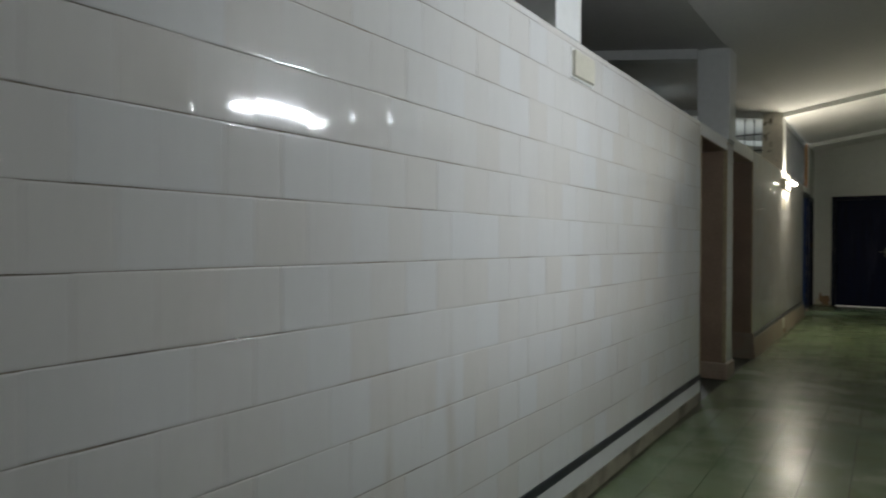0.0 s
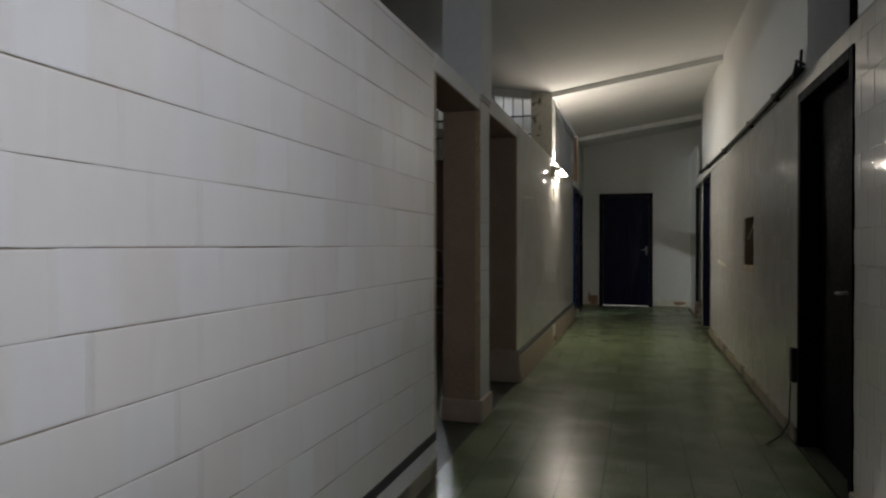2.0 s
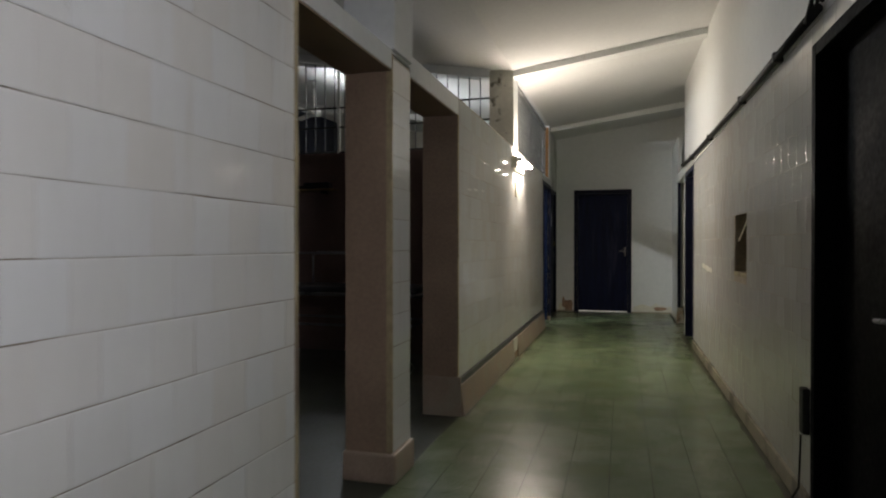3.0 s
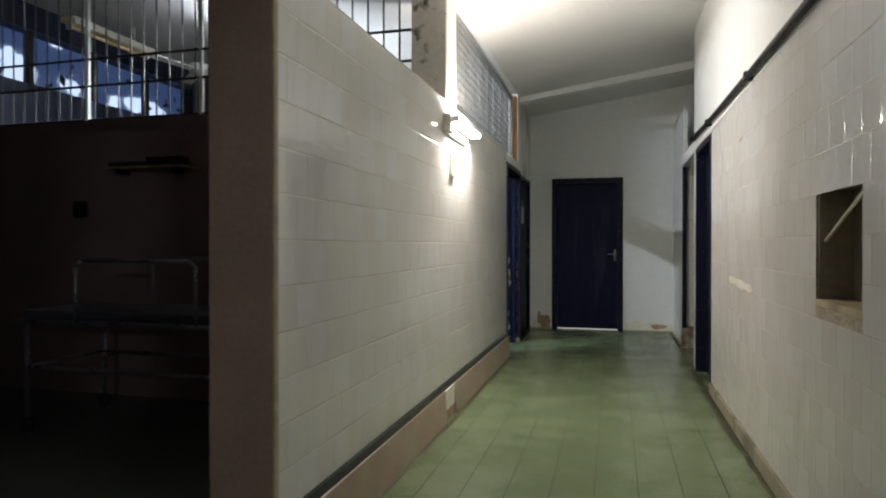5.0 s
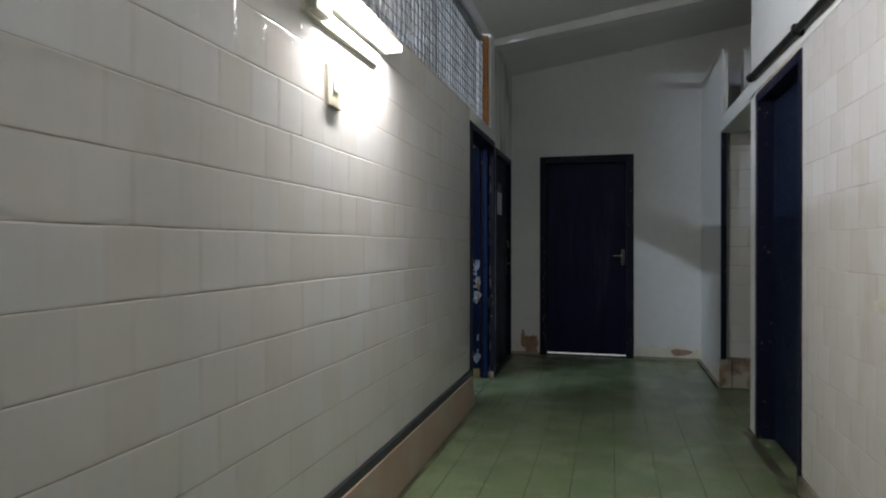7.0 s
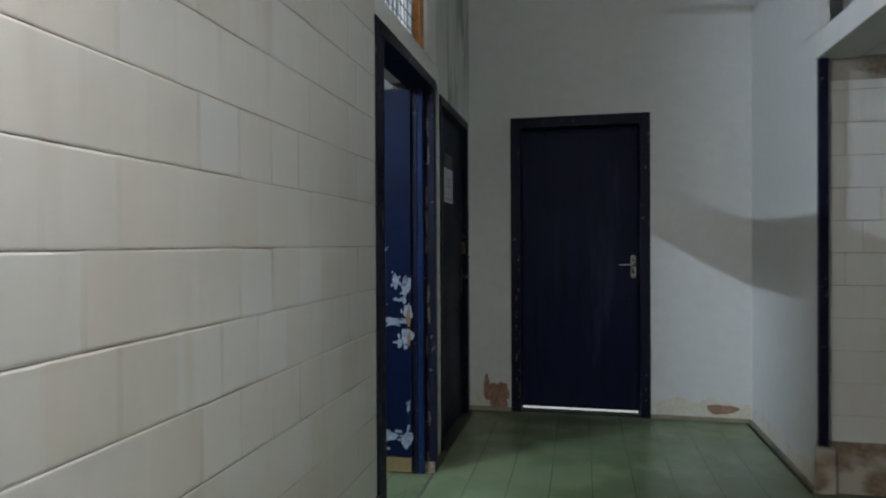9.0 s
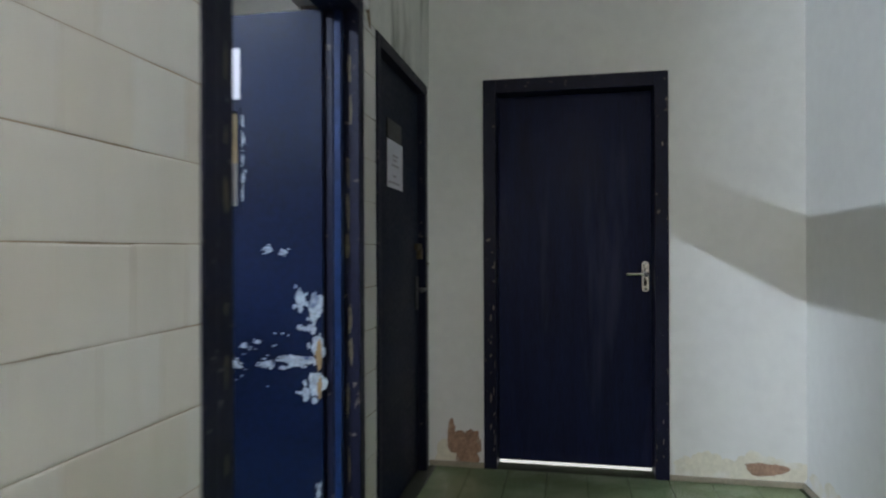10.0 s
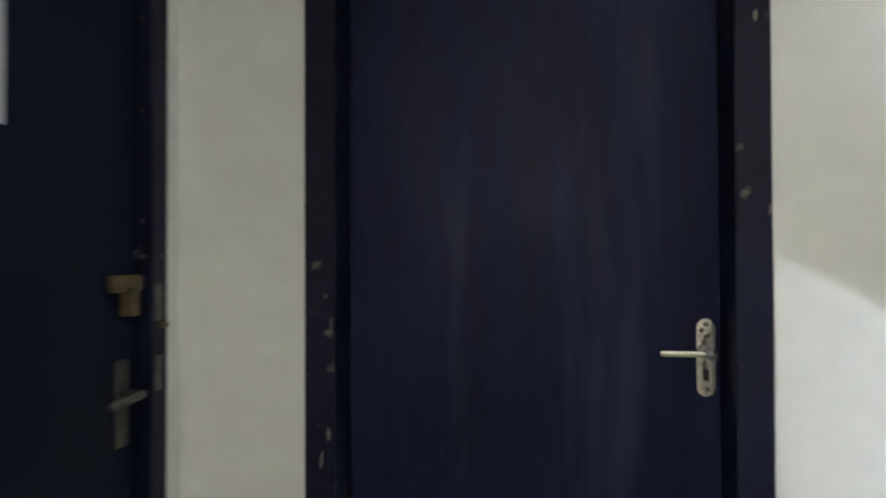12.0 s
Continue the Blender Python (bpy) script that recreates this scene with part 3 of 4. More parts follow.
for k in range(9):
    flake(bm, FD[1] - nick.choice((0.006, 0.03, 0.064)), nick.uniform(0.1, 1.9), nick.uniform(0.004, 0.009), nick.uniform(0.008, 0.04), ya - 0.0012, 540 + k)
part("paint_chips", bm, FRAME_CHIP, fd, "small nicks down to pale undercoat")
hx, hy = 1.130, END + 0.085
bm = boxes((hx - 0.019, hx + 0.019, hy - 0.006, hy, 0.99, 1.118))
for z in (0.99, 1.118):
    rod(bm, (hx, hy - 0.006, z), (hx, hy, z), 0.019, 20)
plate = part("handle_plate", bm, CHROME, fd, "worn chrome backplate with rounded ends")
part("lever", boxes((hx - 0.104, hx - 0.004, hy - 0.060, hy - 0.046, 1.0605, 1.0755), bevel=0.006), CHROME, plate, "flat chrome lever with a rounded end")
part("pivot", rods(0.0125, ((hx, hy - 0.006, 1.068), (hx, hy - 0.062, 1.068)), sides=18), STEEL, plate, "dark turned pivot", True)
bm = bmesh.new()
for k, (u, z, w, h) in enumerate(((-0.008, 1.112, 0.010, 0.012), (0.002, 1.098, 0.020, 0.007), (-0.004, 1.088, 0.010, 0.010), (-0.003, 1.035, 0.010, 0.035), (0.003, 0.985, 0.014, 0.012))):
    flake(bm, hx + u, z, w, h, hy - 0.0068, 700 + k)
part("tarnish", bm, TARNISHED, plate, "dark worn spots in the chrome")
part("keyhole", boxes((hx - 0.006, hx + 0.006, hy - 0.0075, hy - 0.006, 1.005, 1.03)), BLACK, plate, "dark keyhole")
for z in (0.978, 1.125):
    part("screw", rods(0.006, ((hx, hy - 0.009, z), (hx, hy - 0.005, z))), STEEL, plate)

# hardware of the slate door
lx = XL - 0.035
part("lock_plate", boxes((lx, lx + 0.006, 14.475, 14.515, 0.88, 1.06), bevel=0.002), TARNISHED, door_l2, "worn steel lock plate")
part("lever", rods(0.009, ((lx + 0.006, 14.495, 0.99), (lx + 0.05, 14.495, 0.99)), ((lx + 0.05, 14.50, 0.99), (lx + 0.05, 14.40, 0.985))), TARNISHED, door_l2, "dull steel lever", True)
part("latch", boxes((lx, lx + 0.02, 14.45, 14.545, 1.20, 1.235), (lx, lx + 0.03, 14.49, 14.52, 1.15, 1.21), bevel=0.004), RUST, door_l2, "rusty hasp with a padlock")
part("strike", boxes((XL + 0.005, XL + 0.0085, 14.549, 14.574, 1.135, 1.215), (XL + 0.005, XL + 0.0085, 14.549, 14.574, 0.985, 1.06), bevel=0.001), TARNISHED, door_l2, "worn steel strike plates")
part("bolt", boxes((XL + 0.005, XL + 0.014, 14.565, 14.592, 1.118, 1.130), bevel=0.002), RUST, door_l2, "small brass bolt")
sign = part("name_plate", boxes((lx, lx + 0.004, 13.94, 14.18, 1.71, 1.80)), SIGN, door_l2, "dark brown door plate")
notice = thing("paper_notice", (lx + 0.002, 14.05, 1.49), "white printed notice taped to the slate door", "paper")
part("sheet", boxes((lx + 0.0005, lx + 0.0025, 13.94, 14.205, 1.488, 1.708)), PAPER, notice)
for i, (a, b, z) in enumerate(((14.02, 14.12, 1.635), (14.04, 14.10, 1.615), (14.02, 14.13, 1.59), (14.04, 14.09, 1.54), (13.96, 14.15, 1.508))):
    part("text_line", boxes((lx + 0.0026, lx + 0.0036, a, b, z, z + 0.010)), INK, notice)
notice_b = thing("paper_notice", (-0.5, ly0, 1.66), "white printed sheet taped above the peephole", "paper")
part("sheet", boxes((-0.715, -0.425, ly0 - 0.0025, ly0 - 0.0005, 1.742, 1.925)), PAPER, notice_b)
for a, b, z in ((-0.61, -0.51, 1.855), (-0.64, -0.47, 1.795)):
    part("text_line", boxes((a, b, ly0 - 0.0036, ly0 - 0.0026, z, z + 0.009)), INK, notice_b)

# black jamb of the side passage
post = thing("door_6", (R + 0.03, PASS[1], 0), "black door jamb at the side passage", "door frame", kind="structure")
part("jamb", boxes((R + 0.012, R + 0.055, PASS[1] - 0.03, PASS[1] - 0.001, 0.24, 2.10), bevel=0.003), NAVY_FRAME, post)

# ---- corridor lamp and switch ----
def tube_lamp(name, y0, y1, x, z, side, tube, label, fixture=WHITE_METAL):
    """A wall batten with one bare tube; side: the way it faces along x."""
    t = thing(name, (x, (y0 + y1) / 2, z), label, "lamp", "wall lamps")
    xa, xb = sorted((x, x + 0.045 * side))
    base = part("batten", boxes((xa, xb, y0 + 0.05, y1 - 0.05, z - 0.03, z + 0.03), bevel=0.005), fixture, t)
    for y in (y0 + 0.01, y1 - 0.01):
        part("holder", boxes((*sorted((x, x + 0.105 * side)), y - 0.012, y + 0.012, z - 0.02, z + 0.02), bevel=0.004), fixture, base)
    bmt = bmesh.new()
    rod(bmt, (x + 0.09 * side, y0 + 0.022, z), (x + 0.09 * side, y1 - 0.022, z), 0.015, 12)
    part("tube", bmt, tube, t, "lit fluorescent tube", True)
    return t


lamp = tube_lamp("wall_lamp", 9.76, 10.47, 0.0, 2.05, 1, TUBE_A, "lit fluorescent tube on a small wall batten")
entry_lamp = tube_lamp("wall_lamp", 2.40, 3.06, R, 1.97, -1, TUBE_B, "lit fluorescent tube on a batten across the tiles")
part("tray", boxes((R - 0.125, R - 0.002, 2.39, 3.07, 1.925, 1.931)), WHITE_METAL, entry_lamp, "white metal tray under the tube")
part("base_board", boxes((-0.004, 0.020, 9.70, 10.40, 1.955, 2.018), bevel=0.004), CREAM, lamp, "cream wooden base board")
part("end_box", boxes((0.0, 0.055, 9.715, 9.84, 1.96, 2.085), bevel=0.010), CREAM, lamp, "cream ballast box")
switch = thing("switch_box", (0, 9.95, 1.755), "cream surface switch box under the lamp", "switch")
part("cover", boxes((-0.004, 0.016, 9.893, 10.008, 1.682, 1.832), bevel=0.004), GRIMY_CREAM, switch, "cream cover with grimy lower half")
part("rocker", boxes((0.016, 0.021, 9.93, 9.97, 1.74, 1.78), bevel=0.002), WHITE_METAL, switch)
jbox = thing("junction_box", (0, 2.95, 2.0), "flat cream junction box on the tiled wall", "box")
part("cover", boxes((-0.004, 0.022, 2.88, 3.11, 1.96, 2.075), bevel=0.005), CREAM, jbox)
part("base", boxes((-0.006, 0.006, 2.87, 3.12, 1.952, 2.083)), WHITE_METAL, jbox)

# ---- right wall details ----
pipe = thing("conduit", (R - 0.03, 9.2, 2.2), "black conduit pipe running along the tile edge", "pipe")
pts = [(R - 0.028, 6.20, 2.135), (R - 0.028, 7.3, 2.134), (R - 0.028, 8.4, 2.137), (R - 0.028, 9.5, 2.148), (R - 0.028, 10.5, 2.165), (R - 0.028, 11.1, 2.178), (R - 0.028, 12.06, 2.212)]
bm = bmesh.new()
rings = [[bm.verts.new((p[0] + 0.02 * math.cos(a), p[1], p[2] + 0.02 * math.sin(a))) for a in (2 * math.pi * k / 12 for k in range(12))] for p in pts]
for r0, r1 in zip(rings, rings[1:]):
    for k in range(12):
        bm.faces.new((r0[k], r0[(k + 1) % 12], r1[(k + 1) % 12], r1[k]))
bm.faces.new(rings[0][::-1])
bm.faces.new(rings[-1])
bmesh.ops.recalc_face_normals(bm, faces=bm.faces)
part("tube", bm, BLACK, pipe, "", True)
for y, z in ((6.9, 2.134), (7.9, 2.136), (9.5, 2.148), (11.06, 2.177)):
    part("clip", boxes((R - 0.05, R, y - 0.02, y + 0.02, z - 0.026, z + 0.026), bevel=0.004), BLACK, pipe)
part("end_cap", rods(0.026, ((R - 0.028, 12.03, 2.211), (R - 0.028, 12.08, 2.213)), sides=12), BLACK, pipe, "", True)
bm = bmesh.new()
for a, b in (((R - 0.03, 6.28, 2.14), (R - 0.045, 6.22, 2.19)), ((R - 0.045, 6.22, 2.19), (R - 0.02, 6.16, 2.15)), ((R - 0.02, 6.25, 2.14), (R - 0.02, 6.22, 2.25)), ((R - 0.04, 6.33, 2.12), (R - 0.05, 6.2, 2.17))):
    rod(bm, a, b, 0.008, 8)
part("cable_knot", bm, BLACK, pipe, "tangled black cable end", True)
solid("hatch_lining", boxes((R + 0.128, R + 0.139, 7.868, 8.345, 0.985, 1.42), (R + 0.01, R + 0.128, 8.333, 8.345, 0.985, 1.42), (R + 0.01, R + 0.128, 7.868, 7.880, 0.985, 1.42), (R + 0.01, R + 0.128, 7.88, 8.333, 1.408, 1.42)), OLIVE, "olive-brown painted inside of a wall niche", "niche")
solid("hatch_sill", boxes((R - 0.0015, R + 0.128, 7.864, 8.348, 0.957, 0.986), bevel=0.005), WORN_EDGE, "chipped plaster sill of the niche", "sill")
# a light line reflected on glass edges, modelled as a pale rod
stick = thing("stick", (R + 0.06, 8.14, 1.0), "pale thin rod drawing a reflected light line across the niche", "stick")
part("shaft", rods(0.006, ((R + 0.03, 7.885, 1.395), (R + 0.03, 8.328, 1.21))), CREAM, stick)
solid("trim_hatch_patch", boxes((R + 0.004, R + 0.0065, RD1[0] + 0.12, RD1[0] + 0.55, 2.05, 2.115)), YELLOW, "yellowed tiles over the dark doorway", "tile")
outlet = thing("socket_box", (R, 6.44, 0.44), "black socket box with a cable hanging to the floor", "socket")
part("box", boxes((R - 0.028, R + 0.004, 6.395, 6.46, 0.35, 0.55), bevel=0.006), BLACK, outlet)
part("cable", rods(0.004, ((R - 0.025, 6.44, 0.34), (R - 0.03, 6.45, 0.10)), ((R - 0.03, 6.45, 0.10), (R - 0.06, 6.50, 0.008)), ((R - 0.06, 6.50, 0.008), (R - 0.18, 6.28, 0.008))), BLACK, outlet, "black cable", True)

# marks on the tiles
bm = bmesh.new()
for k, (y, z, w, h) in enumerate(((10.1, 0.965, 0.34, 0.06), (9.85, 0.955, 0.40, 0.07), (9.6, 0.945, 0.26, 0.05))):
    flake(bm, y, z, w, h, R - 0.0022 - 0.0001 * k, 200 + k, axis="x")
solid("wall_right_stain", bm, TAPE, "yellowed tape marks left on the tiles", "stain")
bm = bmesh.new()
for k, (y, z, w, h) in enumerate(((9.86, 1.843, 0.05, 0.022), (9.80, 1.852, 0.03, 0.012), (9.65, 1.832, 0.03, 0.018), (9.45, 1.846, 0.028, 0.014))):
    flake(bm, y, z, w, h, R - 0.0022, 210 + k, axis="x")
solid("wall_right_chips", bm, OLD_FILLER, "small dark chips in the wall tiles", "chips")

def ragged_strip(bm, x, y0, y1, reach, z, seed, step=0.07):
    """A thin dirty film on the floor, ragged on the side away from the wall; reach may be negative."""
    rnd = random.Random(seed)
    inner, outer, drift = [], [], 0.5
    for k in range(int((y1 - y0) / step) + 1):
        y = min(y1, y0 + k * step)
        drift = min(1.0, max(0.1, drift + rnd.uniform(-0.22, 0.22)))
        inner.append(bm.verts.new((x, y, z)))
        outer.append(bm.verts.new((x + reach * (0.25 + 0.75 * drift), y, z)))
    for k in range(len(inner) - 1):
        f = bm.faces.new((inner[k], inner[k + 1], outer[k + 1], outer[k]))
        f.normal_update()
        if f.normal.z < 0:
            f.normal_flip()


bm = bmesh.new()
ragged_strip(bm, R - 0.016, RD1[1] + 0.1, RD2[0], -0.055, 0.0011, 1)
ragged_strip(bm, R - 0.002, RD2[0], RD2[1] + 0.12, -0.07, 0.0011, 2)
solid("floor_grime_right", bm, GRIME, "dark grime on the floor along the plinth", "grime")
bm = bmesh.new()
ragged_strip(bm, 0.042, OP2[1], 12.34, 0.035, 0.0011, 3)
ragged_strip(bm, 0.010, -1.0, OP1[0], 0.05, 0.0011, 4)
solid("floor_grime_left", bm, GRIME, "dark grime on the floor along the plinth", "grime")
bm = bmesh.new()
for k, (y, z, w, h) in enumerate(((7.86, 1.585, 0.16, 0.012), (8.06, 1.600, 0.20, 0.016), (8.32, 1.612, 0.14, 0.010), (7.95, 1.20, 0.08, 0.008), (9.1, 1.53, 0.12, 0.01))):
    flake(bm, y, z, w, h, 0.0016 + 0.0001 * k, 230 + k, axis="x")
solid("wall_ward_2_smear", bm, SMEAR, "dull dry smears across the glazed tiles", "stain")

# peeling plaster
bm = bmesh.new()
flake(bm, 0.155, 0.105, 0.20, 0.21, END - 0.003, 5)
flake(bm, 0.085, 0.185, 0.06, 0.15, END - 0.0035, 6)
flake(bm, 0.20, 0.14, 0.12, 0.17, END - 0.0038, 7)
rust = bmesh.new()
flake(rust, 13.51, 2.165, 0.13, 0.10, XL + 0.0055, 610, axis="x")
flake(rust, 13.56, 2.11, 0.05, 0.09, XL + 0.0058, 611, axis="x")
solid("wall_over_doors_rust", rust, RUST_STAIN, "brown rust stain over the strip between the doors", "stain")
solid("wall_end_patch", bm, BRICKY, "bare brick where plaster fell off by the door", "plaster patch")
bm = bmesh.new()
flake(bm, 1.70, 0.085, 0.20, 0.09, END - 0.003, 8)
solid("wall_end_patch_2", bm, BRICKY, "small bare patch low on the end wall", "plaster patch")
solid("passage_broken_base", boxes((R + 0.02, EAST, PASS[1] + 0.024, PASS[1] + 0.036, 0.0, 0.25)), CRUMBLE, "broken plaster and brick at the passage wall's foot", "plaster patch")
solid("corner_broken_base", boxes((R + 0.004, R + 0.1, PASS[1] - 0.008, PASS[1] + 0.02, 0.0, 0.235), bevel=0.01), CRUMBLE, "crumbling plaster at the foot of the jamb", "plaster patch")

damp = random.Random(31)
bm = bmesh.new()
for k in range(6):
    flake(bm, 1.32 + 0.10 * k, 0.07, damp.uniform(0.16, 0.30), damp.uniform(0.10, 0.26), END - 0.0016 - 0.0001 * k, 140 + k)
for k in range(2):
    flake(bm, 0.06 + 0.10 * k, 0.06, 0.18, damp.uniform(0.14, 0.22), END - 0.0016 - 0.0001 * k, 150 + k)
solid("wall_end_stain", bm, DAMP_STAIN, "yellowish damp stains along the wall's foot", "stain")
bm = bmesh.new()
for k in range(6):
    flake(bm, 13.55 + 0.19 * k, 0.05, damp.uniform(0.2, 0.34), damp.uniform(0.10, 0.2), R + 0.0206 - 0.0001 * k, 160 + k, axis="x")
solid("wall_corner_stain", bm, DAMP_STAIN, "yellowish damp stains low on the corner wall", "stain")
bm = bmesh.new()
cr = random.Random(3)
lo, hi = [], []
for k in range(9):
    x, z = 0.50 + 0.09 * k, 3.142 + 0.0078 * k + cr.uniform(-0.008, 0.008)
    t = 0.004 + 0.006 * math.sin(math.pi * k / 8)
    lo.append(bm.verts.new((x, END - 0.002, z)))
    hi.append(bm.verts.new((x, END - 0.002, z + t)))
for k in range(8):
    bm.faces.new((lo[k], lo[k + 1], hi[k + 1], hi[k]))
solid("wall_end_crack", bm, GROUT, "dark crack high on the end wall", "crack")

# ---- grille over the lamp wall ----
grille = thing("window_grille", (-0.06, 11.6, TOP2), "grey welded bar grille above the tiled wall", "grille", kind="structure")
gy0, gy1, gz0 = 10.08, 13.12, TOP2
for i in range(38):
    y = gy0 + 0.03 + i * 0.078
    part("bar", rods(0.009, ((-0.10, y, gz0), (-0.10, y, roof(0, y))), sides=8), IRON, grille)
for i in range(48):
    y = gy0 + 0.02 + i * 0.062
    part("wire", rods(0.0022, ((-0.052, y, gz0), (-0.052, y, roof(0, y))), sides=5), DARK_IRON, grille)
for i in range(12):
    z = gz0 + 0.02 + i * 0.065
    part("wire", rods(0.0022, ((-0.048, gy0, z), (-0.048, gy1, z)), sides=5), DARK_IRON, grille)
for y in (gy0 + 0.01, 11.62, gy1 - 0.012):
    part("upright", boxes((-0.085, -0.055, y - 0.015, y + 0.015, gz0, 2.97)), IRON, grille)
part("rail", boxes((-0.085, -0.045, gy0, gy1, 2.925, 2.955)), IRON, grille)
part("rail", boxes((-0.085, -0.045, gy0, gy1, gz0 + 0.001, gz0 + 0.02)), IRON, grille)
solid("trim_wood_strip", boxes((-0.09, -0.02, 13.125, 13.205, TOP2, 2.98)), RAW_WOOD, "bare orange wood strip beside the grille", "trim")

# ---- side rooms, seen through the openings ----
cg = thing("cross_grille", (-2.4, 9.86, 2.2), "tall dark bar grille over the brown wall", "grille", kind="structure")
for i in range(36):
    x = -0.36 - i * 0.12
    part("bar", rods(0.007, ((x, 9.87, 2.2), (x, 9.87, roof(x) - 0.09)), sides=6), GRILLE_IRON, cg)
for z in (2.22, 2.50, 2.72):
    part("rail", boxes((WEST, -DEEP, 9.862, 9.878, z - 0.008, z + 0.008)), DARK_IRON, cg)
for x in (-1.99, -3.07):
    part("upright", boxes((x - 0.014, x + 0.014, 9.86, 9.89, 2.2, roof(x))), WHITE_METAL, cg, "pale steel upright")
side_lamp = tube_lamp("ceiling_lamp", 10.72, 11.62, -2.14, 3.09, 1, TUBE_C, "lit fluorescent batten hung in the side room")
for y in (10.85, 11.5):
    part("hanger", rods(0.006, ((-2.14, y, 3.14), (-2.14, y, roof(-2.14, y)))), WHITE_METAL, side_lamp)
dead = thing("dead_lamp", (-3.98, 11.1, 3.4), "unlit yellowed fluorescent batten on the ceiling", "lamp")
part("batten", boxes((-4.05, -3.91, 10.55, 11.65, 3.345, 3.40), bevel=0.01), YELLOW, dead, "yellowed batten")
part("reflector", boxes((-3.905, -3.88, 10.55, 11.65, 3.33, 3.40), bevel=0.004), CREAM, dead, "pale side strip")
part("tube", rods(0.014, ((-3.98, 10.60, 3.31), (-3.98, 11.60, 3.31))), YELLOW, dead, "dark yellowed tube", True)
for y in (10.58, 11.62):
    part("holder", boxes((-4.01, -3.95, y - 0.012, y + 0.012, 3.29, 3.344)), CREAM, dead)
for y in (10.75, 11.45):
    part("hanger", rods(0.006, ((-3.98, y, 3.40), (-3.98, y, 3.58))), CREAM, dead)
drain = thing("drain_pipe", (-2.5, END + 0.94, 0), "white drain pipe standing by the grey dado", "pipe")
part("tube", rods(0.05, ((-2.5, END + 0.93, 0.0), (-2.5, END + 0.93, 1.87)), sides=16), WHITE_METAL, drain, "", True)
fan = thing("ceiling_fan", (-3.03, 11.28, 3.42), "white ceiling fan at rest in the side room", "fan")
part("canopy", rods(0.034, ((-3.03, 11.28, 3.34), (-3.03, 11.28, 3.44)), sides=16), WHITE_METAL, fan, "", True)
part("rod", rods(0.013, ((-3.03, 11.28, 3.06), (-3.03, 11.28, 3.34))), WHITE_METAL, fan, "", True)
part("motor", rods(0.10, ((-3.03, 11.28, 2.97), (-3.03, 11.28, 3.06)), sides=20), WHITE_METAL, fan, "", True)
for k in range(3):
    a = radians(120 * k + 20)
    bm = bmesh.new()
    box(bm, 0.08, 0.58, -0.06, 0.06, 2.995, 3.005, bevel=0.002)
    bmesh.ops.transform(bm, matrix=Matrix.Translation((-3.03, 11.28, 0)) @ Matrix.Rotation(a, 4, "Z"), verts=bm.verts)
    part("blade", bm, WHITE_METAL, fan)

# clerestory of the side room
cw = thing("window_1", (WEST, 11.7, 2.86), "dark steel clerestory window with dusk sky behind", "window", kind="structure")
for y in (10.0, 10.85, 11.7, 12.55, 13.4):
    part("mullion", boxes((WEST - 0.12, WEST - 0.04, y - 0.03, y + 0.03, 2.86, 3.42)), DARK_IRON, cw)
for i in range(4):
    y = 10.03 + i * 0.85
    part("pane", boxes((WEST - 0.084, WEST - 0.078, y, y + 0.79, 2.86, 3.42)), GLASS, cw)
solid("backdrop", boxes((WEST - 4.05, WEST - 4.0, 8.0, 20.0, 0.5, 7.0)), SKY, "deep blue dusk sky", "sky")
bm = bmesh.new()
for k, (y, z, w, h) in enumerate(((14.1, 4.2, 0.75, 0.75), (15.2, 4.15, 0.55, 0.30), (16.3, 4.05, 0.35, 0.45), (17.2, 4.10, 1.3, 0.6), (14.9, 4.9, 0.3, 0.3))):
    flake(bm, y, z, w, h, WEST - 3.98, 60 + k, axis="x")
solid("backdrop_gaps", bm, SKY_BRIGHT, "bright evening sky between the trees", "sky")
trees = random.Random(4)
bm = bmesh.new()
for i in range(900):
    y, z = trees.uniform(9, 19), trees.uniform(1.0, 4.4)
    if trees.random() < (z - 1.0) / 4.2:
        continue
    a, s = trees.uniform(0, 6.28), trees.uniform(0.04, 0.12)
    c = Vector((WEST - 3.2 + trees.uniform(-0.4, 0.4), y, z))
    u = Vector((trees.uniform(-.3, .3), math.cos(a), math.sin(a))) * s
    v = Vector((trees.uniform(-.3, .3), -math.sin(a), math.cos(a))) * s * 0.5
    bm.faces.new([bm.verts.new(c + u), bm.verts.new(c + v), bm.verts.new(c - u), bm.verts.new(c - v)])
solid("trees_outside", bm, LEAF, "dark tree crowns against the dusk sky", "trees", kind="stuff")

